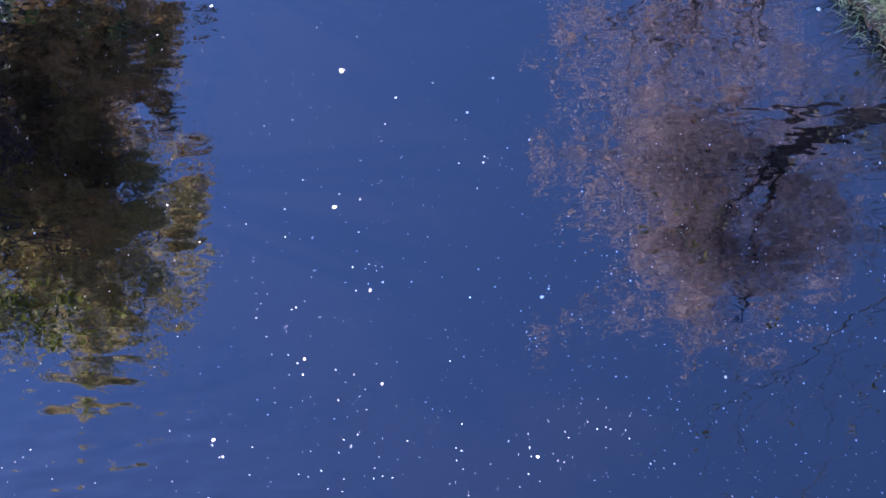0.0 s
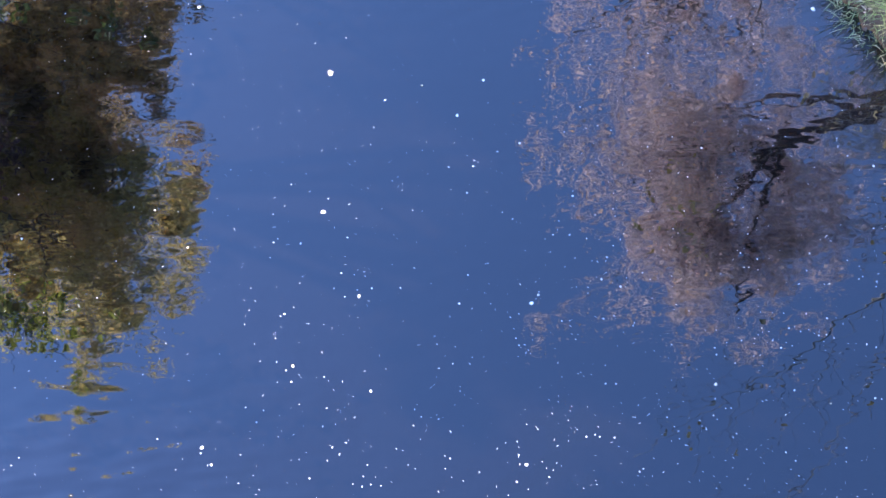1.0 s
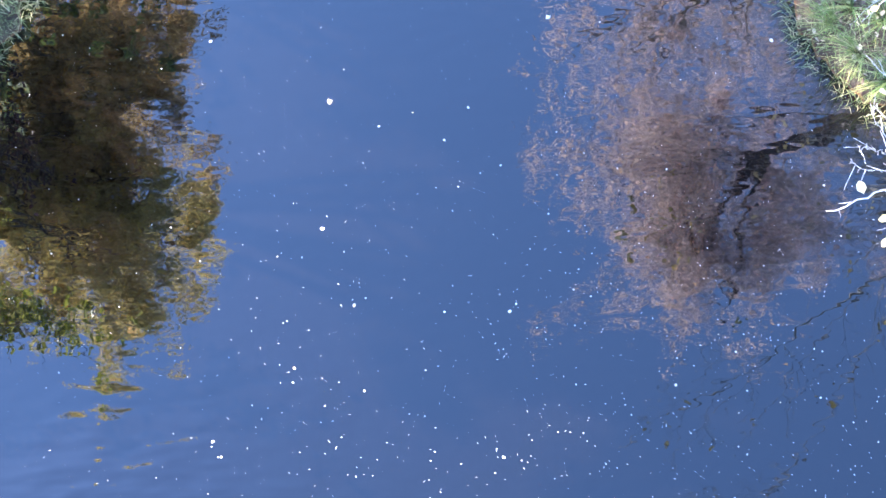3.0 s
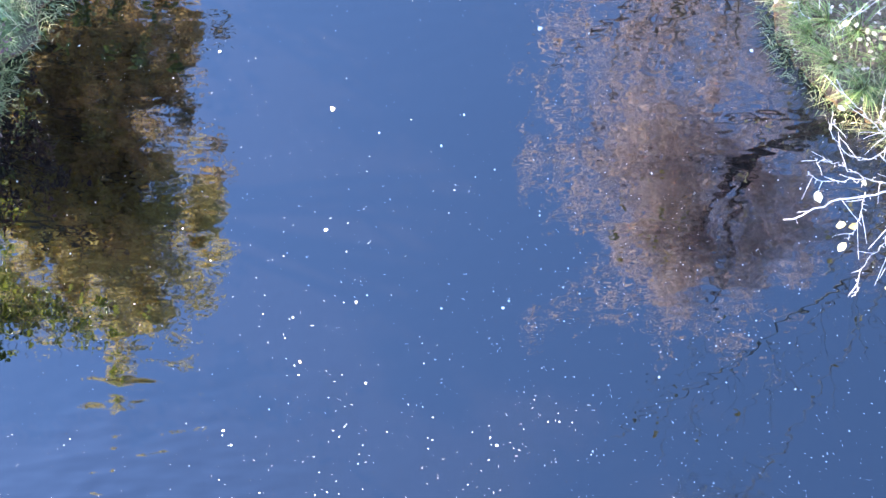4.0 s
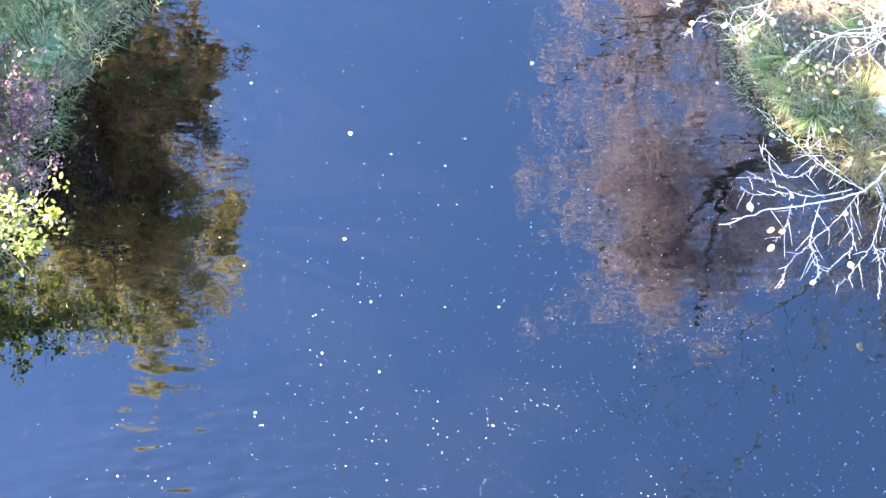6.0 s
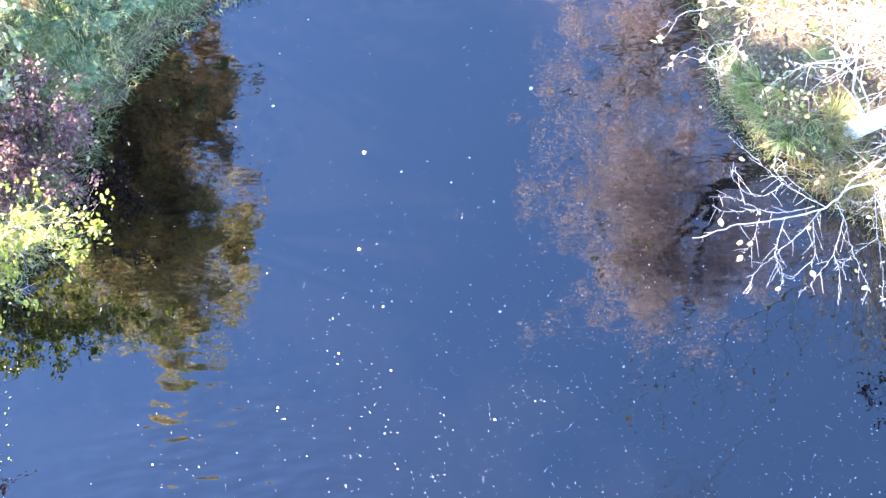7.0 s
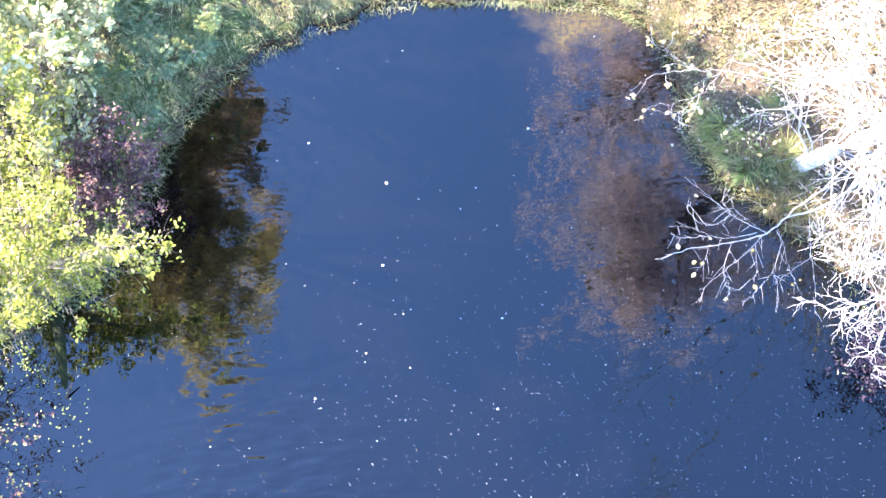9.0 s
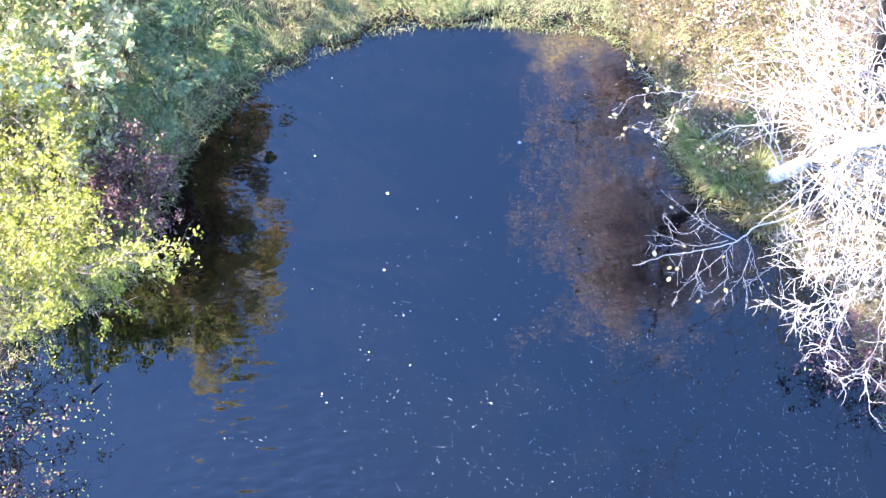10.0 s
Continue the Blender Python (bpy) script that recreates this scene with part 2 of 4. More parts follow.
OVAL = np.array([(0, 0, 0), (0.22, 0.36, 0.05), (0.62, 0.44, 0.03), (1, 0, -0.08), (0.62, -0.44, 0.03), (0.22, -0.36, 0.05), (0.42, 0, -0.05)])
OVAL_FACES = np.array([(0, 6, 1), (1, 6, 2), (2, 6, 3), (3, 6, 4), (4, 6, 5), (5, 6, 0)])
LANCE = np.array([(0, 0, 0), (0.4, 0.5, 0.06), (1, 0, -0.1), (0.4, -0.5, 0.06), (0.45, 0, -0.05)])
LANCE_FACES = np.array([(0, 4, 1), (1, 4, 2), (2, 4, 3), (3, 4, 0)])


def leaves(places, ways, ups, lengths, widths, shape=OVAL, shape_faces=OVAL_FACES):
    """Verts and faces of many leaves, each at its place, along its way, facing up."""
    x = unit(ways)
    y = unit(np.cross(ups, x))
    z = np.cross(x, y)
    lengths, widths = np.asarray(lengths)[:, None, None], np.asarray(widths)[:, None, None]
    v = places[:, None] + shape[None, :, 0:1] * lengths * x[:, None] + shape[None, :, 1:2] * widths * y[:, None] + shape[None, :, 2:3] * lengths * z[:, None]
    f = shape_faces[None] + (np.arange(len(places)) * len(shape))[:, None, None]
    return v.reshape(-1, 3), f.reshape(-1, 3)


def spray(count, flat=0.5):
    """Random ways, and faces that turn mostly upward."""
    ways = unit(rng.normal(size=(count, 3)) * (1, 1, flat))
    ups = unit(rng.normal(size=(count, 3)) * 0.55 + (0, 0, 1))
    return ways, ups


def blades(places, heights, widths, lean, steps=3):
    """Verts and faces of grass blades that rise and bend over."""
    n = len(places)
    turn = rng.uniform(0, 2 * math.pi, n)
    out = np.stack([np.cos(turn), np.sin(turn), 0 * turn], 1)
    return arched(places, out, heights, widths, lean, steps)


def arched(places, out, heights, widths, lean, steps=4):
    n = len(places)
    side = np.stack([-out[:, 1], out[:, 0], 0 * out[:, 0]], 1)
    rows = []
    for s in np.linspace(0, 1, steps + 1):
        centre = places + out * (heights * lean * s**1.6)[:, None] + np.array([0, 0, 1.0]) * (heights * (s - 0.45 * lean * s**2.2))[:, None]
        half = (widths * (1 - s**1.5) * 0.5 + 0.0006)[:, None]
        rows += [centre - side * half, centre + side * half]
    v = np.stack(rows, 1)
    f = np.array([(2 * i, 2 * i + 1, 2 * i + 3, 2 * i + 2) for i in range(steps)])
    f = f[None] + (np.arange(n) * 2 * (steps + 1))[:, None, None]
    return v.reshape(-1, 3), f.reshape(-1, 4)


def grow(start, way, length, radius, level, lines, tips, wander=0.25, forks=(5, 5, 4), droop=0.0, shrink=0.55, spread=0.9):
    """A branch with its side branches. Lines are kept by level; tips are (place, way)."""
    steps = 7
    points, radii, way = [np.array(start, float)], [radius], unit(way)
    for i in range(steps):
        way = unit(way + rng.normal(size=3) * wander * 0.45 + np.array([0, 0, -droop * 0.3]))
        points.append(points[-1] + way * length / steps)
        radii.append(radius * (1 - 0.75 * (i + 1) / steps) + 0.0006)
    lines.setdefault(level, []).append((points, radii))
    tips += [(points[i], unit(points[i] - points[i - 1])) for i in range(2, steps + 1)] if level == 0 else []
    if level == 0:
        return
    for k in range(forks[min(level, len(forks)) - 1]):
        i = 2 + int(rng.integers(0, steps - 1))
        along = unit(points[min(i + 1, steps)] - points[i - 1])
        side = unit(rng.normal(size=3))
        side = unit(side - along * (side @ along))
        grow(points[i], unit(along * 0.75 + side * spread), length * shrink * rng.uniform(0.7, 1.2), max(radii[i] * 0.65, 0.001), level - 1, lines, tips, wander, forks, droop, shrink, spread)


# ---------------------------------------------------------------- shore, ground and water
WEST_SHORE = [(-6.4, -13), (-6.4, -7), (-6.7, -3), (-6.7, -0.8), (-6.6, 0.6), (-6.5, 1.25), (-5.5, 1.95), (-4.55, 2.7), (-4.3, 3.5),
              (-3.98, 4.5), (-3.42, 5.3), (-2.6, 5.95), (-1.1, 6.52), (0.2, 6.62), (1.1, 6.55)]
EAST_SHORE = [(2.05, 6.42), (2.38, 6.1), (2.6, 5.75), (2.75, 5.3), (2.82, 4.85), (2.84, 4.5), (2.98, 4.15), (3.28, 3.8), (3.65, 3.52),
              (3.98, 3.28), (4.4, 2.85), (4.9, 2.2), (5.2, 1.6), (5.33, 1.0), (5.45, 0.3), (5.5, -0.6), (5.9, -4), (6.2, -9), (5.5, -13), (2.5, -15.5), (-3, -15.5)]
SHORE = np.array(WEST_SHORE + EAST_SHORE)
RIM = curve(np.concatenate([SHORE, SHORE[:1]]), 320)[:, :2]


def shore_distance(x, y):
    """Metres from the water's edge: positive on land, negative in the pond."""
    p = np.stack([np.ravel(x), np.ravel(y)], 1)
    a, b = RIM[:-1], RIM[1:]
    best, inside = np.full(len(p), 1e9), np.zeros(len(p), bool)
    for (ax, ay), (bx, by) in zip(a, b):
        dx, dy = bx - ax, by - ay
        u = np.clip(((p[:, 0] - ax) * dx + (p[:, 1] - ay) * dy) / max(dx * dx + dy * dy, 1e-9), 0, 1)
        best = np.minimum(best, np.hypot(p[:, 0] - ax - u * dx, p[:, 1] - ay - u * dy))
        cross = (ay > p[:, 1]) != (by > p[:, 1])
        if abs(dy) > 1e-12:
            inside ^= cross & (p[:, 0] < dx * (p[:, 1] - ay) / dy + ax)
    return np.where(inside, -best, best).reshape(np.shape(x))


def wobble(x, y, size):
    return np.sin(x / size + 1.3 * np.sin(y / size * 0.7)) * np.cos(y / size * 1.1 + 0.8 * np.sin(x / size * 0.6))


def ground_height(x, y):
    d = shore_distance(x, y) + 0.11 * wobble(x, y, 0.21) + 0.06 * wobble(x, y, 0.09) + 0.05 * wobble(y, x, 0.13)
    land = 0.10 * np.clip(d / 0.12, 0, 1) + 0.30 * (1 - np.exp(-np.maximum(d, 0) / 1.1)) + 0.05 * wobble(x, y, 0.6) * np.clip(d, 0, 1)
    rust = np.exp(-((x - 1.9) ** 2 / 0.9 + (y - 5.9) ** 2 / 0.5)) + 0.9 * np.exp(-((x - 2.5) ** 2 / 0.9 + (y - 4.8) ** 2 / 1.6))
    bed = -0.06 - 1.3 * (1 - np.exp(np.minimum(d, 0) / 0.75)) * (1 - 0.82 * np.minimum(rust, 1))
    return np.where(d > 0, land, bed)


def graded(lo, hi, step, far):
    """Even steps in the middle, growing ever larger outward."""
    mid = list(np.arange(lo, hi, step))
    grown, s = [], step
    while (grown[-1] if grown else 0) < far:
        s *= 1.35
        grown.append((grown[-1] if grown else 0) + s)
    return np.array([lo - g for g in grown[::-1]] + mid + [mid[-1] + g for g in grown])


gx, gy = np.meshgrid(graded(-9, 9, 0.11, 900), graded(-4, 11, 0.11, 900))
gz = ground_height(gx, gy)
rows_, cols_ = gx.shape
idx = np.arange(rows_ * cols_).reshape(rows_, cols_)
quads = np.stack([idx[:-1, :-1], idx[:-1, 1:], idx[1:, 1:], idx[1:, :-1]], -1).reshape(-1, 4)
ground = mesh_object("ground", np.stack([gx, gy, gz], -1).reshape(-1, 3), quads, SOIL, smooth=True)
tagged(ground, "mossy brown bank soil sloping into the dark pond", "ground", kind="structure")

wx, wy = np.meshgrid(np.linspace(-8.5, 8, 12), np.linspace(-17, 8, 16))
wi = np.arange(wx.size).reshape(wx.shape)
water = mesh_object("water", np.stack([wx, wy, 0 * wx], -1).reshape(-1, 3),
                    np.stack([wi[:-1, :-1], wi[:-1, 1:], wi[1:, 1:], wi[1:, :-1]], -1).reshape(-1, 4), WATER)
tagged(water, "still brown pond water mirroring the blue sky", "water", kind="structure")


def on_ground(x, y, sink=0.0):
    x, y = np.atleast_1d(np.asarray(x, float)), np.atleast_1d(np.asarray(y, float))
    return np.stack([x, y, ground_height(x, y) - sink], 1)


def land_points(count, x0, x1, y0, y1, near=0.0, far=50.0):
    x, y = rng.uniform(x0, x1, count), rng.uniform(y0, y1, count)
    d = shore_distance(x, y)
    keep = (d > near) & (d < far)
    return x[keep], y[keep]


def wooden(lines, bark, parent, sides=5):
    """The main branches one by one, and the fine twigs past counting as one."""
    top = max(lines)
    for line in lines[top]:
        mesh_object("branch", *tubes([line], sides), bark, parent, smooth=True)
    fine = sum((lines[k] for k in sorted(lines) if k < top), [])
    if fine:
        tagged(mesh_object("twigwork", *tubes(fine, 4), bark, parent), kind="stuff")


def foliage(name, verts, faces, material, parent, label=""):
    return tagged(mesh_object(name, verts, faces, material, parent, label), kind="stuff")


# ---------------------------------------------------------------- trees whose crowns hang over the pond
def leafy_tree(name, base, height, lean, crown, crown_size, count, leaf_material_, bark, leaf_size, label, category, low=0.0, limbs=9, twig=None):
    """A tapered trunk with limbs and a ragged crown of single leaves in clumps."""
    root = on_ground(*base, sink=0.08)[0]
    tree = empty(name, root, label, category)
    top = np.array([crown[0], crown[1], crown[2] + crown_size[2] * 0.6])
    stem = curve([root, root + (0, 0, height * 0.25), root * 0.45 + top * 0.55 + np.array(lean), top], 16)
    lines, tips = {}, []
    radius = height * 0.012 + 0.03
    trunk = (stem - root, np.linspace(radius, radius * 0.18, 16))
    for k in range(limbs):
        i = int(rng.integers(5, 15))
        target = np.array(crown) + rng.uniform(-1, 1, 3) * np.array(crown_size) * 0.85
        target[2] = max(target[2], low)
        way = target - stem[i]
        grow(stem[i] - root, way, np.linalg.norm(way), radius * 0.35, 2, lines, tips, 0.22, (4, 5), 0.05, 0.42, 0.9)
    mesh_object("trunk", *tubes([trunk], 9), bark, tree, smooth=True)
    def held(line):
        p = np.asarray(line[0][-1]) + root
        return np.linalg.norm((p - crown) / np.array(crown_size)) < 0.95 and p[2] > low
    for k in (0, 1):
        lines[k] = [line for line in lines[k] if held(line)]
    lines[2] = [line for line in lines[2] if held(line)]
    wooden(lines, twig or bark, tree, 5)
    anchors = np.array([p for p, _ in tips]) + root
    # keep the crown within its ragged outline
    rel = (anchors - crown) / np.array(crown_size)
    anchors = anchors[(np.linalg.norm(rel, axis=1) < 1.0 + 0.2 * wobble(anchors[:, 0], anchors[:, 1] + anchors[:, 2], 0.35)) & (anchors[:, 2] > low)]
    pick = anchors[rng.integers(0, len(anchors), count)] + rng.normal(size=(count, 3)) * 0.09
    ways, ups = spray(count, 0.8)
    size = leaf_size * rng.uniform(0.7, 1.3, count)
    foliage("crown", *leaves(pick - root, ways, ups, size, size * 0.62, LANCE, LANCE_FACES), leaf_material_, tree)
    return tree


leafy_tree("alder_tree", (-6.9, 4.9), 9.4, (-0.2, 0, 0), (-5.75, 5.45, 7.4), (2.1, 2.05, 2.6), 85000, OLIVE_LEAVES, ALDER_BARK, 0.056,
           "alder with olive green autumn leaves leaning over the water", "tree", low=5.0, limbs=28)
leafy_tree("alder_tree", (-6.9, 7.4), 9.4, (-0.2, 0, 0), (-5.7, 7.4, 6.75), (1.9, 2.4, 2.7), 90000, SHADED_LEAVES, ALDER_BARK, 0.062,
           "alder with dense olive leaves on the grassy bank", "tree", low=4.1, limbs=26)


# ---------------------------------------------------------------- the birch on the other bank
def birch():
    root = on_ground(4.12, 3.98, sink=0.10)[0]
    tree = empty("birch_tree", root, "pale birch nearly bare of leaves, leaning at the pond", "tree")
    stem = curve([root + (-0.06, 0.03, -0.35), root + (0.02, -0.01, 0.1), (4.55, 3.82, 1.3), (5.1, 3.75, 2.1), (5.55, 4.0, 3.0), (5.7, 4.6, 4.4), (5.4, 5.2, 5.8)], 20)
    mesh_object("trunk", *tubes([(stem - root, np.concatenate([[0.18, 0.15, 0.12], np.linspace(0.105, 0.042, 17)]))], 14), BIRCH_BARK, tree, "white peeling bark with dark bands", smooth=True)
    # the long low limb that reaches out over the water, with its forks
    reach = [
        [stem[8], (4.3, 3.1, 1.75), (3.74, 2.70, 1.92), (3.32, 2.48, 2.25), (3.01, 2.21, 2.49), (2.52, 1.95, 2.92), (2.04, 1.72, 3.38), (1.63, 1.47, 3.81)],
        [(3.01, 2.21, 2.49), (2.75, 2.22, 2.73), (2.55, 2.25, 2.92), (2.36, 2.31, 3.11), (2.02, 2.42, 3.46)],
        [(2.55, 2.25, 2.92), (2.39, 2.10, 3.07), (2.21, 2.02, 3.23), (2.02, 2.10, 3.44), (2.08, 2.19, 3.38)],
    ]
    forks = [
        [(2.88, 2.17, 2.61), (2.52, 2.00, 2.92), (2.27, 1.94, 3.16), (2.04, 1.93, 3.40), (1.82, 1.85, 3.63)],
        [(2.27, 1.93, 3.16), (1.96, 1.80, 3.47), (1.82, 1.79, 3.62)],
        [(2.54, 1.95, 2.90), (2.41, 1.61, 2.99), (2.49, 1.42, 2.90)],
    ]
    # twigs that hang from it towards the open pond
    hanging = [
        [(2.95, 2.17, 2.54), (2.72, 1.91, 2.73), (2.42, 1.63, 2.99), (2.18, 1.39, 3.21), (2.11, 1.23, 3.27)],
        [(3.13, 2.27, 2.40), (3.22, 2.15, 2.30), (3.28, 1.89, 2.23), (3.46, 1.60, 2.04)],
        [(3.20, 2.16, 2.32), (3.05, 1.83, 2.42), (2.84, 1.57, 2.59), (2.64, 1.39, 2.75)],
        [(3.61, 2.57, 2.01), (3.59, 2.20, 1.99), (3.61, 1.86, 1.94), (3.58, 1.51, 1.93)],
        [(3.05, 1.81, 2.42), (3.09, 1.70, 2.37), (3.06, 1.40, 2.37)],
        [(3.58, 2.11, 1.99), (3.27, 1.87, 2.23), (3.06, 1.67, 2.40)],
        [(2.55, 2.27, 2.92), (2.46, 2.35, 3.02), (2.55, 2.49, 2.95)],
        [(2.78, 2.27, 2.71), (2.61, 2.31, 2.87), (2.59, 2.45, 2.90)],
        [(2.84, 2.05, 2.64), (2.84, 1.80, 2.61), (2.79, 1.63, 2.64)],
        [(2.27, 1.85, 3.16), (2.20, 1.68, 3.21), (2.09, 1.53, 3.31)],
        [(2.41, 1.63, 2.99), (2.46, 1.50, 2.95), (2.46, 1.39, 2.92)],
    ]
    # the high spray that droops over the water
    high = [
        [stem[14], (4.9, 2.9, 5.2), (4.1, 1.7, 5.5), (3.50, 1.07, 5.4), (3.52, 0.73, 5.3), (3.48, 0.25, 4.8), (3.51, 0.15, 4.5)],
        [(4.1, 1.7, 5.5), (3.45, 0.99, 5.4), (3.25, 0.73, 5.3), (3.10, 0.38, 4.9), (3.15, 0.21, 4.5)],
        [(3.25, 0.73, 5.3), (3.01, 0.63, 5.3), (2.85, 0.42, 5.1)],
        [(3.19, 0.63, 5.3), (2.90, 0.59, 5.35), (2.64, 0.55, 5.25)],
        [(3.45, 0.99, 5.4), (3.01, 0.86, 5.4), (2.69, 0.94, 5.3)],
        [(3.45, 0.99, 5.4), (3.18, 1.07, 5.4), (2.81, 1.23, 5.2)],
    ]
    # limbs over the bank; the first still bears a cluster of yellow leaves
    landward_limbs = [
        [stem[7], (4.3, 3.5, 2.5), (3.5, 3.7, 2.8), (2.72, 3.81, 2.95), (2.30, 3.82, 3.0), (1.89, 3.76, 3.0), (1.63, 3.58, 3.0)],
        [(2.55, 3.78, 2.95), (2.30, 3.56, 2.9), (1.83, 3.47, 2.85)],
        [(2.30, 3.82, 3.0), (2.09, 3.97, 3.0), (1.90, 4.10, 3.0)],
        [(2.30, 3.56, 2.9), (2.16, 3.41, 2.85), (2.08, 3.37, 2.8)],
        [stem[5], (4.1, 3.9, 2.3), (3.3, 4.1, 2.4), (2.8, 4.3, 2.4)],
        [stem[12], (4.9, 3.6, 4.2), (4.2, 2.9, 4.6), (3.7, 2.3, 4.8)],
        [stem[10], (4.8, 4.6, 3.6), (4.0, 4.7, 4.0), (3.3, 4.5, 4.1)],
    ]
    limbs = reach + forks + hanging + high + landward_limbs
    radii = [0.017, 0.0042, 0.0026, 0.0036, 0.0022, 0.003] + [0.0034, 0.0028, 0.0028, 0.003, 0.0022, 0.0022, 0.0022, 0.0022, 0.0022, 0.0022, 0.0022]
    radii += [0.008, 0.006, 0.004, 0.005, 0.006, 0.005, 0.008, 0.0028, 0.0024, 0.002, 0.011, 0.013, 0.012]
    lines, tips = {}, []
    for nth, (points, r) in enumerate(zip(limbs, radii)):
        line = curve(points, 6 * len(points))
        line += rng.normal(size=line.shape) * (0.007 if nth < 17 else 0.013) * np.linspace(0.2, 1, len(line))[:, None]
        thickness = np.maximum(r * (1 - np.linspace(0, 1, len(line)) ** 0.7 * 0.86), 0.0012)
        mesh_object("limb", *tubes([(line - root, thickness)], 7), BIRCH_TWIG, tree, smooth=True)
        low_one = nth < len(reach) + len(forks) + len(hanging)
        first = len(line) // 2 if r > 0.01 else 2
        for i in range(first, len(line), 4 if low_one else 5 if nth > 22 else 2):
            along = unit(line[min(i + 1, len(line) - 1)] - line[i - 1])
            side = unit(np.cross(along, (0, 0, 1.0))) * rng.choice((-1, 1)) + rng.normal(size=3) * 0.35 + (0, 0, -0.15)
            way = unit(along * 0.9 + side * rng.uniform(0.5, 1.1))
            if low_one:
                grow(line[i] - root, unit(way + (0, -0.25, -0.1)), rng.uniform(0.05, 0.22), 0.0013, 0, lines, tips, 0.16)
            else:
                grow(line[i] - root, way, rng.uniform(0.08, 0.40), 0.0018, 1, lines, tips, 0.45, (3,), 0.15, 0.4, 0.8)
        if 17 <= nth <= 22:
            for i in range(len(line) // 3, len(line), 2):
                grow(line[i] - root, unit(rng.normal(size=3) * (1, 1, 0.4) + unit(line[-1] - line[0]) * 0.7), rng.uniform(0.15, 0.4), 0.0024, 1, lines, tips, 0.45, (4,), 0.15, 0.4, 0.9)
        # short spurs
        for i in range(2, len(line)):
            p = line[i - 1] + (line[i] - line[i - 1]) * rng.random()
            grow(p - root, unit(rng.normal(size=3) + unit(line[i] - line[i - 1]) * 0.6), rng.uniform(0.012, 0.035), 0.0009, 0, lines, [], 0.4)
    low_tips = list(tips)
    # the bare web of branches above the bank
    web, web_tips = {}, []
    for k in range(90):
        i = int(rng.integers(4, 19))
        way = unit(rng.normal(size=3) * (1, 1, 0.35) + (-0.25, 0.0, 0.2))
        if stem[i][0] + way[0] * 1.9 < 3.1:
            way[0] = abs(way[0])
        grow(stem[i] - root, way, rng.uniform(0.9, 1.9), 0.013, 2, web, web_tips, 0.35, (4, 7), 0.08, 0.5, 0.9)
    # drop branches that the camera above would see out over the water
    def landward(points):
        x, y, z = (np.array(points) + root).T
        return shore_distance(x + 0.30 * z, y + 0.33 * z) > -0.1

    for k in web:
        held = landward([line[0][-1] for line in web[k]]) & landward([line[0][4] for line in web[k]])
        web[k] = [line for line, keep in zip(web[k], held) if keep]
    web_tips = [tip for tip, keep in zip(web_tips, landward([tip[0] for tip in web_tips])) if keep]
    tagged(mesh_object("twigwork", *tubes(sum((lines[k] for k in sorted(lines)), []), 4), BIRCH_TWIG, tree), kind="stuff")
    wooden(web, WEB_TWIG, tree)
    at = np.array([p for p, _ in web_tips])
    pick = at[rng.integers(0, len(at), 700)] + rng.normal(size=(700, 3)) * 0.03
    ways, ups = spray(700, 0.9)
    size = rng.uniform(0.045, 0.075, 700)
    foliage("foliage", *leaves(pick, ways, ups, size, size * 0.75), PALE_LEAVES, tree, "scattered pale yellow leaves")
    # single leaves that still hang from the lowest limbs
    v, f = leaves(np.zeros((1, 3)), np.array([[1.0, 0, 0]]), np.array([[0, 0, 1.0]]), [1.0], [0.78])
    me = bpy.data.meshes.new("leaf")
    me.from_pydata(v.tolist(), [], f.tolist())
    me.materials.append(PALE_LEAF)
    spots = [(2.12, 2.29, 3.31), (1.89, 1.73, 3.51), (2.11, 1.63, 3.26), (2.21, 1.66, 3.16), (2.09, 1.52, 3.28), (2.46, 1.38, 2.89), (2.79, 1.62, 2.60),
             (3.30, 1.75, 2.15), (3.43, 1.83, 2.05), (2.75, 2.57, 2.73), (2.83, 2.60, 2.65), (2.27, 1.93, 3.12), (2.83, 2.00, 2.60), (3.43, 1.66, 2.03)]
    for k in range(700):
        p = low_tips[int(rng.integers(0, len(low_tips)))][0] + root
        if (3.3 < p[1] < 4.4 and p[0] < 2.5 and 2.5 < p[2] < 3.4) or (p[1] > 2.6 and rng.random() < 0.06):
            spots.append(tuple(p))
    for p in spots:
        leaf = new("leaf", me)
        leaf.parent = tree
        s = rng.uniform(0.042, 0.066)
        leaf.matrix_local = Matrix.Translation(Vector(p) - Vector(root)) @ Euler((rng.uniform(-0.6, 0.6), rng.uniform(0.1, 0.9), rng.uniform(0, 6.28))).to_matrix().to_4x4() @ Matrix.Scale(s, 4)


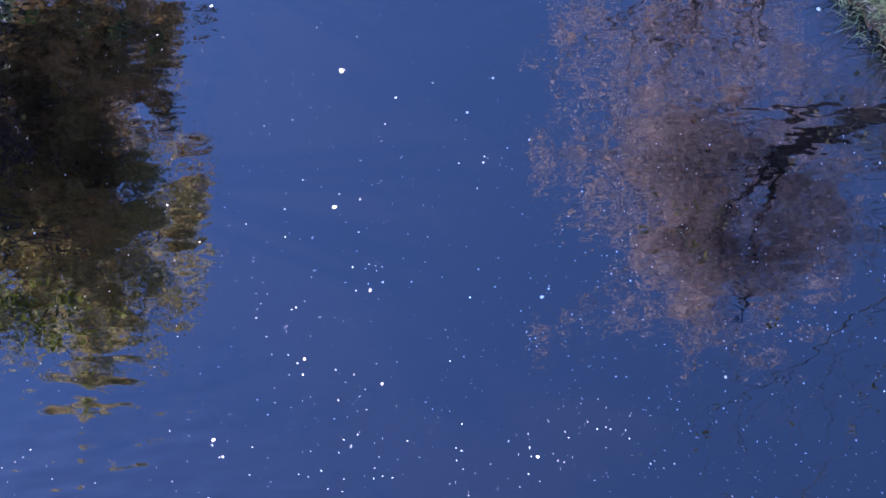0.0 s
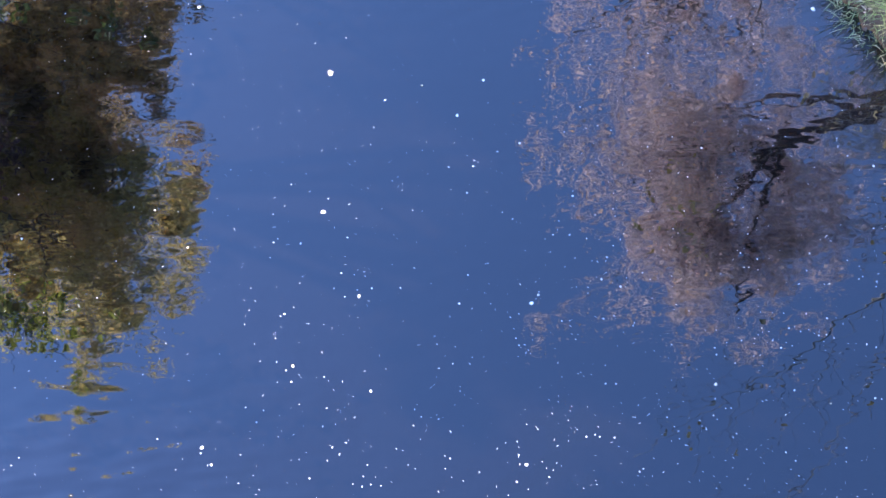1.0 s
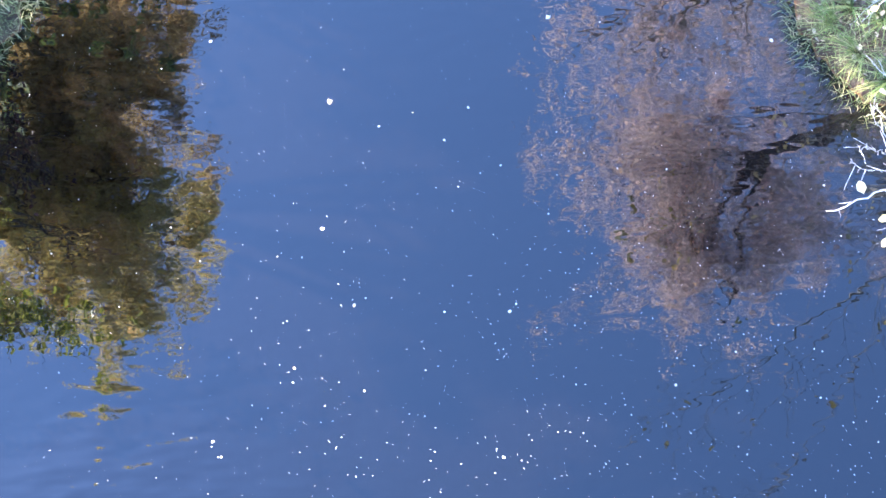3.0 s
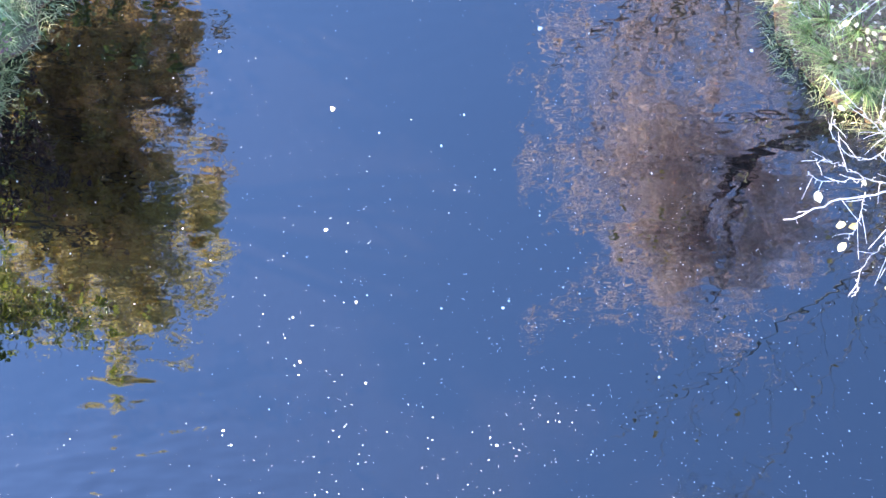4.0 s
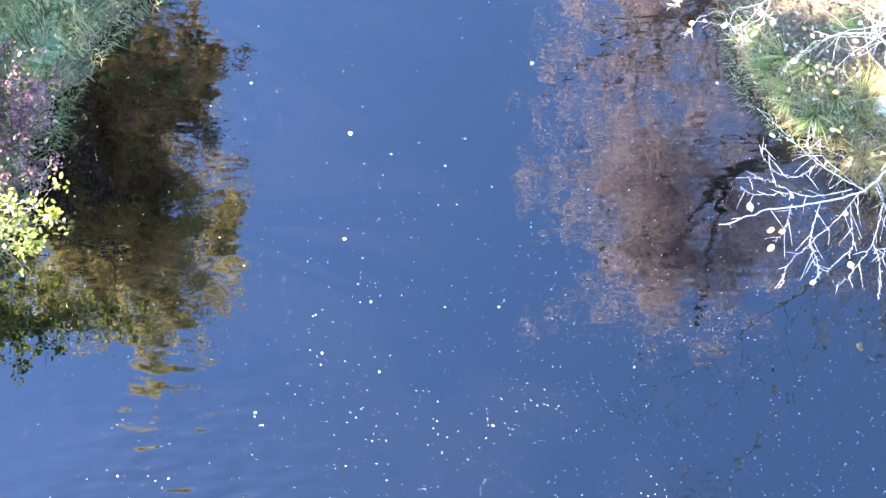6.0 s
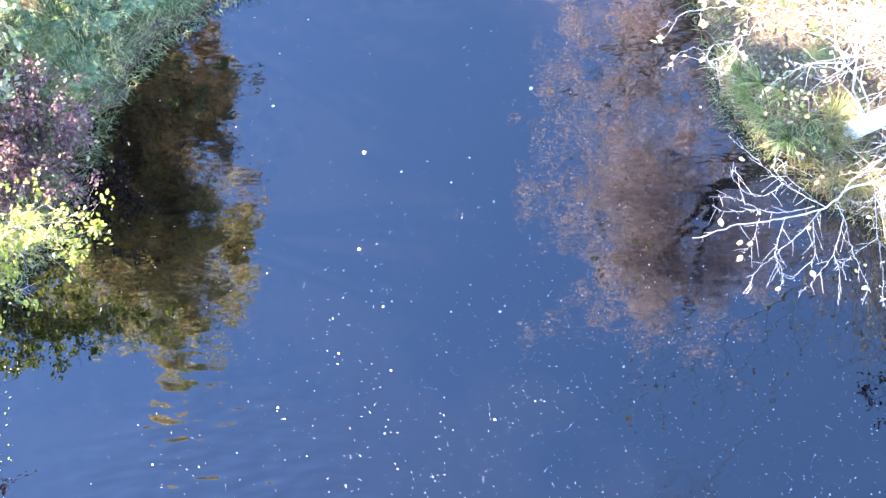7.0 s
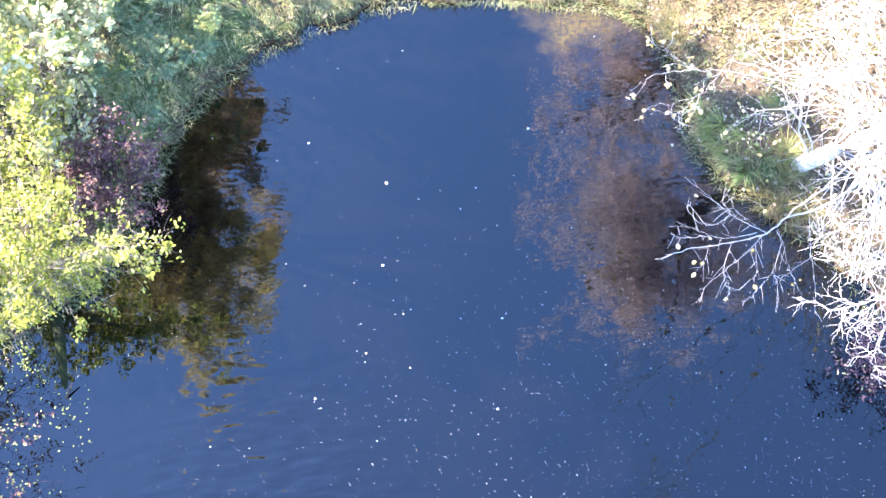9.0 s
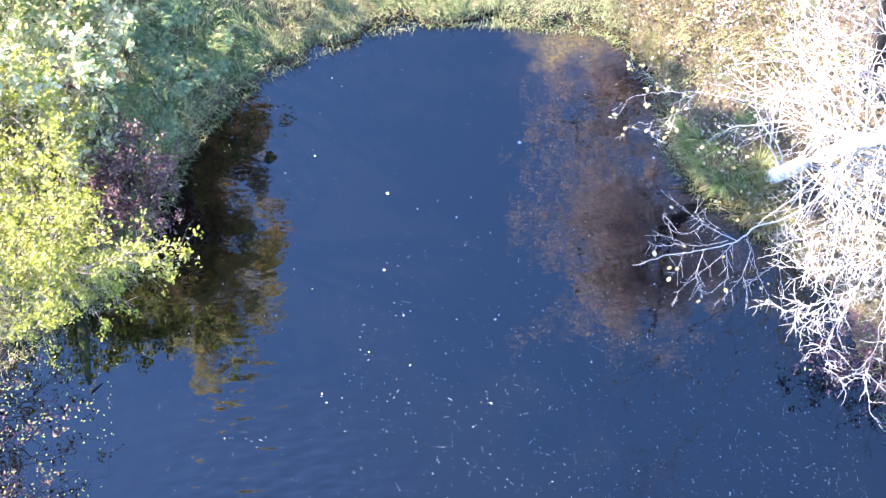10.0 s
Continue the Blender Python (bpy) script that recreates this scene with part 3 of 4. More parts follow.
def russet_tree():
    """The dark-barked tree whose thin crown the water mirrors."""
    root = on_ground(5.5, 5.2, sink=0.12)[0]
    tree = empty("aspen_tree", root, "dark-barked aspen with a thin russet autumn crown", "tree")
    main = curve([root, (5.25, 5.25, 2.0), (4.55, 5.4, 4.0), (3.95, 5.5, 5.0), (3.68, 5.4, 5.7), (3.3, 4.9, 6.5), (2.9, 4.4, 7.1)], 26)
    fork = curve([main[9], (4.6, 5.9, 4.8), (4.1, 6.4, 5.9), (3.4, 6.7, 6.8), (2.7, 6.9, 7.3)], 18)
    second = curve([main[13], (3.7, 4.8, 5.9), (3.7, 4.2, 6.5), (3.6, 3.8, 7.0)], 14)
    mesh_object("trunk", *tubes([(main - root, np.linspace(0.15, 0.03, 26))], 12), DARK_BARK, tree, smooth=True)
    for points, r in ((fork, 0.06), (second, 0.045)):
        mesh_object("limb", *tubes([(points - root, np.linspace(r, 0.015, len(points)))], 8), DARK_BARK, tree, smooth=True)
    lines, tips = {}, []
    for k in range(64):
        stem = (main, main, fork, second)[int(rng.integers(0, 4))]
        i = int(rng.integers(len(stem) // 2, len(stem) - 1))
        target = np.array((3.3, 5.5, 6.2)) + unit(rng.normal(size=3)) * rng.uniform(0.45, 1, 1) * (2.3, 2.3, 1.0)
        way = target - stem[i]
        grow(stem[i] - root, way, np.linalg.norm(way), 0.010, 2, lines, tips, 0.3, (5, 6), 0.0, 0.42, 1.0)
    for nth, line in enumerate(lines[2]):
        mesh_object("branch", *tubes([line], 5), RUSSET_TWIG if nth % 2 else DARK_BARK, tree, smooth=True)
    tagged(mesh_object("twigwork", *tubes(lines[0] + lines[1], 4), RUSSET_TWIG, tree), kind="stuff")
    at = np.array([p for p, _ in tips])
    at = at[at[:, 2] + root[2] > 4.6]
    count = 60000
    few = rng.integers(0, len(at), count // 3)
    pick = at[few[rng.integers(0, len(few), count)]] + rng.normal(size=(count, 3)) * 0.07
    ways, ups = spray(count, 0.9)
    size = rng.uniform(0.022, 0.045, count)
    foliage("crown", *leaves(pick, ways, ups, size, size * 0.7, LANCE, LANCE_FACES), RUSSET_LEAVES, tree, "thin russet leaves left in the crown")


birch()
russet_tree()
leafy_tree("aspen_tree", (4.9, 9.3), 8.2, (0.2, 0, 0), (3.0, 8.0, 6.2), (2.1, 2.0, 1.9), 20000, RUSSET_LEAVES, DARK_BARK, 0.038,
           "thin russet aspen standing back from the pond", "tree", low=3.2, limbs=20, twig=RUSSET_TWIG)


# ---------------------------------------------------------------- shrubs on the near bank
def shrub(name, base, reach, height, stems, count, leaf_material_, bark, leaf_size, label, toward=(0, 0), edge=(99.0, 0.0), front=-99.0, wide=0.55, sprays=(), cluster=8, ragged=0.25):
    """Many stems from one foot that flare outward with height, with leaves along the outer twigs."""
    root = on_ground(*base, sink=0.06)[0]
    bush = empty(name, root, label, "shrub")
    lines, tips = {}, []
    for k in range(stems):
        a = rng.uniform(0, 2 * math.pi)
        way = np.array([math.cos(a) * reach + toward[0], math.sin(a) * reach + toward[1], height * rng.uniform(0.55, 1.0)])
        grow(np.array([math.cos(a), math.sin(a), 0]) * 0.1, way, np.linalg.norm(way), 0.006 + 0.003 * height, 2, lines, tips, 0.28, (6, 7), 0.1, 0.42, 0.8)

    def inside(p):
        loose = ragged * wobble(p[1] * 1.7, p[2] * 1.3 + p[0], 0.22)
        return p[0] + root[0] < edge[0] + edge[1] * p[2] + loose and p[1] + root[1] > front + 0.7 * p[2] + loose

    lines = {k: [line for line in lines[k] if k == 2 or inside(line[0][-1])] for k in lines}
    lines[2] = [line for line in lines[2] if inside(line[0][-1])]
    tips = [tip for tip in tips if inside(tip[0])]
    for target in sprays:
        heart = np.array([toward[0], toward[1], height * 0.8]) * 0.6
        way = (np.array(target) - root - heart) * 0.7
        for k in range(2):
            grow(heart, way * (1 - 0.15 * k), np.linalg.norm(way) * (1.1 - 0.15 * k), 0.005, 1, lines, tips, 0.3, (13,), 0.05, 0.24, 0.8)
    wooden(lines, bark, bush)
    at = np.array([p for p, _ in tips])
    along = np.array([w for _, w in tips])
    keep = at[:, 2] > 0.12
    at, along = at[keep], along[keep]
    few = rng.integers(0, len(at), max(count // cluster, 1))
    which = few[rng.integers(0, len(few), count)]
    ways, ups = spray(count, 0.6)
    ways = unit(ways + along[which] * 0.5)
    size = leaf_size * rng.uniform(0.65, 1.3, count)
    foliage("foliage", *leaves(at[which] + rng.normal(size=(count, 3)) * 0.035, ways, ups, size, size * wide), leaf_material_, bush)
    return bush


shrub("willow_shrub", (-5.32, 2.45), 0.75, 2.2, 20, 6200, WILLOW_LEAVES, SHRUB_BARK, 0.052, "yellow green willow bush overhanging the pond in full sun", (0.6, -0.2), (-5.0, 0.22), 1.0,
      sprays=((-3.28, 2.6, 2.6), (-3.25, 2.28, 2.6), (-3.6, 2.0, 1.7), (-3.75, 2.4, 2.2), (-3.95, 1.75, 1.1)), cluster=7)
shrub("willow_shrub", (-6.0, 2.3), 0.8, 2.3, 20, 6200, WILLOW_LEAVES, SHRUB_BARK, 0.052, "sunlit willow bush with grey stems and yellowing leaves", (0.4, -0.1), (-5.0, 0.15), 1.0, cluster=7)
shrub("willow_shrub", (-6.1, 3.8), 0.8, 1.7, 18, 5200, WILLOW_LEAVES, SHRUB_BARK, 0.06, "yellow green willow bush beside the ferns", (0.35, 0.1), (-5.0, 0.1), cluster=7)
shrub("willow_shrub", (-6.7, 4.8), 0.8, 1.5, 16, 4200, WILLOW_LEAVES, SHRUB_BARK, 0.066, "low pale leaved bush standing in bright sunlight", (0.4, 0.0), (-5.5, 0.1), cluster=7)
shrub("sallow_shrub", (-5.65, 5.75), 0.8, 1.9, 18, 3400, SALLOW_LEAVES, SHRUB_BARK, 0.095, "grey sallow bush with broad pale leaves in sunlight", (0.25, -0.1), (-4.7, 0.1), cluster=6, wide=0.62)
# an added, unseen bush that keeps the sun off the west bank strip
shrub("shade_shrub", (-6.2, 7.0), 0.9, 3.0, 18, 5500, BROAD_GREEN, SHRUB_BARK, 0.10, "green bush added out of view to shade the bank")
shrub("wine_red_shrub", (-4.62, 3.72), 0.45, 0.85, 18, 3600, WINE_LEAVES, WINE_TWIG, 0.05, "low shrub with wine red leaves at the water's edge", (0.15, -0.05), (-4.0, 0.1))
shrub("wine_red_shrub", (-7.0, 0.7), 0.5, 1.0, 10, 1100, BRIAR_LEAVES, WINE_TWIG, 0.042, "dark red shrub leaning out over the water", (1.0, 0.0), (-5.3, 0.0), ragged=0.5)
shrub("wine_red_shrub", (-7.0, -0.3), 0.5, 1.0, 10, 1100, BRIAR_LEAVES, WINE_TWIG, 0.042, "twiggy dark red shrub at the pond's edge", (1.3, 0.0), (-4.95, 0.0), ragged=0.5)
shrub("wine_red_shrub", (-7.0, -1.4), 0.5, 1.0, 10, 1100, BRIAR_LEAVES, WINE_TWIG, 0.042, "dark red shrub with a few green leaves", (1.6, 0.1), (-4.4, 0.0), ragged=0.5)


shrub("wine_red_shrub", (5.75, 1.4), 0.45, 0.65, 14, 1300, WINE_LEAVES, WINE_TWIG, 0.04, "low dark red shrub below the birch at the water", (-0.55, -0.1))


# ---------------------------------------------------------------- ferns, tufts and grass
def fern(at, fronds, length, material, label):
    root = on_ground(*at, sink=0.02)[0]
    plant = empty("fern", root, label, "fern", "ferns on the shaded bank")
    for k in range(fronds):
        a = 2 * math.pi * k / fronds + rng.uniform(-0.3, 0.3)
        out = np.array([math.cos(a), math.sin(a), 0])
        s = np.linspace(0, 1, 13)
        reach = length * rng.uniform(0.75, 1.15)
        spine = out * (reach * s)[:, None] + np.array([0, 0, 1.0]) * (reach * (0.75 * s - 0.62 * s**2))[:, None]
        v, f = tubes([(spine, np.linspace(0.004, 0.001, 13))], 3)
        side = np.array([-out[1], out[0], 0])
        where = np.repeat(spine[1:], 2, 0)
        sign = np.tile([1, -1], 12)[:, None]
        size = np.repeat(reach * 0.30 * np.sin(math.pi * np.clip(s[1:] * 0.9 + 0.08, 0, 1)) ** 0.8 + 0.008, 2)
        lv, lf = leaves(where, side * sign + out * 0.45 + (0, 0, -0.1), np.tile([0, 0, 1.0], (24, 1)) + rng.normal(size=(24, 3)) * 0.15, size, size * 0.34, LANCE, LANCE_FACES)
        mesh_object("frond", np.concatenate([v, lv]), [tuple(q) for q in f] + [tuple(q) for q in (lf + len(v)).tolist()], material, plant)
    return plant


for at in ((-3.55, 6.2), (-3.75, 5.75), (-4.2, 5.45), (-4.85, 4.75), (-4.35, 4.75), (-4.5, 5.9), (-5.1, 5.3), (-4.1, 6.6), (-5.0, 6.5)):
    fern(at, int(rng.integers(7, 10)), rng.uniform(0.26, 0.42), FERN_GREEN, "green fern with arching fronds in the shaded grass")
for x, y in zip(*land_points(34, -6.2, -2.4, 4.2, 7.6, 0.25, 2.4)):
    fern((x, y), int(rng.integers(6, 9)), rng.uniform(0.2, 0.34), FERN_GREEN, "small pale green fern among bank grass")
for at in ((-4.55, 4.35), (-3.75, 6.0), (-4.75, 5.1)):
    fern(at, 8, 0.34, BROAD_GREEN, "yellowing fern catching sunlight on the bank")


BLADES = {}
for dry, stuff in ((0, SEDGE), (1, DRY_BLADE)):
    for k in range(7):
        v, f = arched(np.zeros((1, 3)), np.array([[1.0, 0, 0]]), np.array([1.0]), np.array([0.016]), np.array([0.45 + 0.14 * k]), 5)
        me = bpy.data.meshes.new("blade")
        me.from_pydata(v.tolist(), [], f.tolist())
        me.materials.append(stuff)
        BLADES[dry, k] = me


def tuft(at, count, length, dry, label, way=(0, 0)):
    root = on_ground(*at, sink=0.02)[0]
    plant = empty("sedge_tuft", root, label, "sedge", "sedge tufts along the bank")
    for k in range(count):
        a = rng.uniform(0, 2 * math.pi)
        heading = math.atan2(math.sin(a) + 1.7 * way[1] + rng.normal() * 0.2, math.cos(a) + 1.7 * way[0] + rng.normal() * 0.2)
        blade = new("blade", BLADES[dry, int(rng.integers(0, 7))])
        blade.parent = plant
        r = rng.uniform(0, 0.07)
        s = length * rng.uniform(0.5, 1.15)
        blade.matrix_local = pose(math.cos(a) * r, math.sin(a) * r, 0, rng.uniform(-12, 12), 0, math.degrees(heading)) @ Matrix.Scale(s, 4)
    return plant


for at, way, dry in (((2.98, 4.7), (-0.7, 0), 0), ((3.06, 4.42), (-0.7, -0.2), 0), ((3.22, 4.14), (-0.7, -0.3), 0), ((3.45, 3.9), (-0.6, -0.4), 0), ((3.22, 4.55), (-0.5, -0.2), 0),
                     ((3.45, 4.42), (-0.4, -0.3), 0), ((3.68, 4.1), (-0.3, -0.4), 0), ((3.75, 3.55), (-0.4, -0.5), 1), ((3.92, 3.46), (-0.2, -0.5), 1),
                     ((4.12, 3.36), (0, -0.6), 1), ((4.35, 3.12), (0, -0.6), 1), ((2.62, 6.0), (-0.5, 0), 1), ((2.72, 5.85), (-0.5, 0), 1),
                     ((4.02, 4.12), (-0.3, 0.1), 1), ((3.9, 3.96), (0.5, 0.1), 1), ((3.94, 3.82), (0.4, 0.2), 1), ((3.96, 4.1), (0.4, -0.2), 0), ((4.16, 3.62), (0, -0.4), 1), ((3.66, 3.72), (-0.5, -0.2), 1)):
    tuft(at, 84, rng.uniform(0.32, 0.46), dry,
         "dry yellowed sedge tuft under the birch" if dry else "green sedge tuft with long arching blades by water", way)
for at, way in (((-4.08, 4.42), (0.9, -0.5)), ((-4.14, 4.25), (1.0, -0.3)), ((-2.5, 6.15), (0.2, -0.6)), ((-1.9, 6.4), (0, -0.6))):
    tuft(at, 34, rng.uniform(0.22, 0.34), 0, "green sedge tuft hanging over the pond edge", way)


def grass_field(name, count, x0, x1, y0, y1, low, high, material, label, far=6.0, lean=(0.3, 1.1)):
    x, y = land_points(count, x0, x1, y0, y1, 0.02, far)
    n = len(x)
    # blades stand in clumps that lean one way together
    clump = 0.5 + 0.5 * wobble(x + 0.4 * y, y - 0.3 * x, 0.13) * wobble(y, x, 0.31)
    turn = 5.0 * wobble(x, y, 0.45) + 2.0 * wobble(y, x, 0.16) + rng.normal(size=n) * 0.7
    out = np.stack([np.cos(turn), np.sin(turn), 0 * turn], 1)
    v, f = arched(on_ground(x, y, 0.01), out, (low + (high - low) * clump) * rng.uniform(0.6, 1.2, n), rng.uniform(0.004, 0.010, n), rng.uniform(*lean, n), 4)
    return tagged(mesh_object(name, v, f, material), label, "grass", kind="stuff")


grass_field("grass", 30000, -8, -1.5, 1.2, 9.5, 0.10, 0.34, GRASS, "mixed green and straw grass covering the shaded bank")
grass_field("grass", 13000, -3, 0.6, 6.0, 9.5, 0.08, 0.24, STRAW, "yellowish sunlit grass along the far shore")
grass_field("grass", 13000, -2.2, 2.4, 6.0, 9.5, 0.06, 0.20, GRASS, "grey green grass along the far shore")
grass_field("grass", 4000, 2.2, 8.5, 2.2, 9.5, 0.05, 0.16, BROAD_GREEN, "sparse grass and herbs under the birch")
grass_field("grass", 9000, -9, -5, -4, 1.6, 0.06, 0.2, GRASS, "thin grass behind the red shrubs")
grass_field("grass", 7000, 5.3, 8.5, -4, 2.4, 0.06, 0.2, DRY_SEDGE, "dry grass at the pond side")


def edge_grass(count):
    """Grass that hangs over the lip of the bank down to the water."""
    s = rng.uniform(0.03, 0.93, count) * (len(RIM) - 2)
    i = s.astype(int)
    p = RIM[i] + (RIM[i + 1] - RIM[i]) * (s - i)[:, None]
    t = unit(RIM[i + 1] - RIM[i])
    inward = np.stack([t[:, 1], -t[:, 0]], 1)
    p = p - inward * rng.uniform(-0.12, 0.40, count)[:, None]
    keep = (p[:, 1] > -3) & (np.abs(p[:, 0]) < 7) & (rng.random(count) < np.where(p[:, 0] > 2.2, 0.25, 1.0)) & (rng.random(count) < 0.72 + 0.28 * wobble(p[:, 0], p[:, 1], 0.2))
    p, inward = p[keep], inward[keep]
    n = len(p)
    out = unit(np.concatenate([inward + rng.normal(size=(n, 2)) * 0.7, np.zeros((n, 1))], 1))
    foot = on_ground(p[:, 0], p[:, 1], 0.01)
    foot[:, 2] = np.maximum(foot[:, 2], 0.0)
    v, f = arched(foot, out, rng.uniform(0.04, 0.13, n), rng.uniform(0.003, 0.007, n), rng.uniform(0.6, 1.5, n), 4)
    tagged(mesh_object("edge_grass", v, f, GRASS), "ragged grass hanging over the pond's edge", "grass", kind="stuff")


grass_field("grass", 12000, 2.0, 5.6, 5.4, 8.6, 0.06, 0.22, STRAW, "pale straw coloured dry grass on the sunny bank", 2.5)
edge_grass(36000)


# ---------------------------------------------------------------- leaf litter, log and what floats
def litter(name, count, x0, x1, y0, y1, size, material, label, far=5.0):
    x, y = land_points(count, x0, x1, y0, y1, 0.0, far)
    patch = rng.random(len(x)) < 0.55 + 0.9 * wobble(x, y, 0.17) * wobble(y + 0.5 * x, x, 0.41)
    x, y = x[patch], y[patch]
    n = len(x)
    p = on_ground(x, y, -0.03)
    p[:, 2] += rng.uniform(0, 0.09, n)
    ways, ups = spray(n, 0.25)
    s = rng.uniform(*size, n)
    return tagged(mesh_object(name, *leaves(p, ways, ups, s, s * 0.75), material), label, "fallen leaves", kind="stuff")


litter("leaf_litter", 15000, 2.2, 8.0, 2.2, 8.5, (0.022, 0.058), FALLEN, "fallen birch leaves brown and pale yellow on grass")
litter("leaf_litter", 700, -7, -1, 1.5, 8.0, (0.04, 0.08), FALLEN, "scattered fallen leaves on the green bank")
litter("herbs", 2200, -7.5, -2.5, 2.0, 8.5, (0.03, 0.06), BROAD_GREEN, "low broad leaved herbs among the grass")
litter("herbs", 1200, 2.6, 7.0, 2.8, 8.0, (0.03, 0.07), BROAD_GREEN, "green herbs among the sedge and litter")


def fallen_leaf(at, size):
    ob = new("fallen_leaf", FALLEN_MESH)
    p = on_ground(*at, -0.07)[0]
    ob.matrix_world = Matrix.Translation(p) @ Euler((rng.uniform(-0.4, 0.4), rng.uniform(-0.4, 0.4), rng.uniform(0, 6.28))).to_matrix().to_4x4() @ Matrix.Scale(size, 4)
    return tagged(ob, "pale birch leaf lying in the bank grass", "leaf", "pale fallen leaves")


fv, ff = leaves(np.zeros((1, 3)), np.array([[1.0, 0, 0]]), np.array([[0, 0, 1.0]]), [1.0], [0.8])
FALLEN_MESH = bpy.data.meshes.new("fallen_leaf")
FALLEN_MESH.from_pydata(fv.tolist(), [], ff.tolist())
FALLEN_MESH.materials.append(PALE_LEAF)
for x, y in zip(*land_points(150, 2.4, 6.5, 2.6, 7.2, 0.05, 3.0)):
    fallen_leaf((x, y), rng.uniform(0.035, 0.065))
for x, y in zip(*land_points(60, -5.2, 2.5, 3.4, 7.6, 0.03, 1.3)):
    fallen_leaf((x, y), rng.uniform(0.04, 0.07))


def log():
    root = np.array((-5.0, 1.15, 0.0))
    thing = empty("log", root, "mossy rotten log with its end in the water", "log")
    line = curve([(-4.93, 1.0, -0.075), (-5.03, 1.35, -0.06), (-5.13, 1.8, -0.03), (-5.3, 2.35, 0.06)], 14)
    mesh_object("stem", *tubes([(line - root, np.array([0.025, 0.055, 0.07] + [0.08] * 11))], 10), LOG_BARK, thing, smooth=True)
    stub = curve([(-4.96, 1.05, 0.0), (-4.92, 1.12, 0.06), (-4.86, 1.22, 0.13)], 6)
    mesh_object("stub", *tubes([(stub - root, np.linspace(0.02, 0.010, 6))], 6), DARK_BARK, thing)


log()


def maple_outline():
    """Five pointed lobes round a short stalk."""
    angles = [-90, -62, -38, -22, -4, 16, 30, 52, 70, 90]
    reach = [0.18, 0.50, 0.42, 0.72, 0.46, 0.90, 0.50, 0.66, 0.55, 1.0]
    right = [(r * math.cos(radians(a)), r * math.sin(radians(a))) for a, r in zip(angles, reach)]
    left = [(-x, y) for x, y in right[1:-1]][::-1]
    return right + left


def floating_leaf(at, size, maple=False, label=""):
    ring = maple_outline() if maple else [(0.42 * math.cos(a) * (1 - 0.25 * math.sin(a)), 0.55 * math.sin(a)) for a in np.linspace(0, 2 * math.pi, 12, endpoint=False)]
    v = [(0, 0, 0.004)] + [(x, y, 0.01 + 0.10 * (x * x + y * y) * rng.uniform(0.2, 1.0)) for x, y in ring]
    f = [(0, i, i % len(ring) + 1) for i in range(1, len(ring) + 1)]
    ob = mesh_object("floating_leaf", np.array(v) * size, f, FLOAT_LEAF)
    ob.matrix_world = pose(at[0], at[1], 0.005, 0, 0, rng.uniform(0, 360))
    return tagged(ob, label or "small pale leaf floating on the dark pond", "leaf", "floating leaves")


floating_leaf((-1.12, 3.86), 0.036, True, "white maple leaf floating on the pond")
floating_leaf((0.73, 4.62), 0.034, True, "pale yellow maple leaf floating on the pond")
floating_leaf((2.59, 4.37), 0.034, False, "pale leaf floating beside the sedge")
for x, y, s in ((-1.14, 2.74, 0.05), (-0.87, 2.10, 0.045), (0.35, 2.04, 0.042), (-0.16, 3.50, 0.036), (-1.32, 1.60, 0.034), (0.04, 3.79, 0.034), (-2.15, 4.44, 0.046), (-0.70, 3.63, 0.03),
                (-1.92, 1.04, 0.036), (1.60, 1.45, 0.036), (0.28, 0.91, 0.034), (0.30, 3.27, 0.026), (-0.78, 2.16, 0.024), (0.40, 2.10, 0.024)):
    floating_leaf((x, y), s * 0.62)
for k in range(46):
    x, y = rng.uniform(-4.2, 4.8), rng.uniform(-0.8, 6.4)
    if shore_distance(np.array([x]), np.array([y]))[0] < -0.15:
        floating_leaf((x, y), rng.uniform(0.009, 0.018))


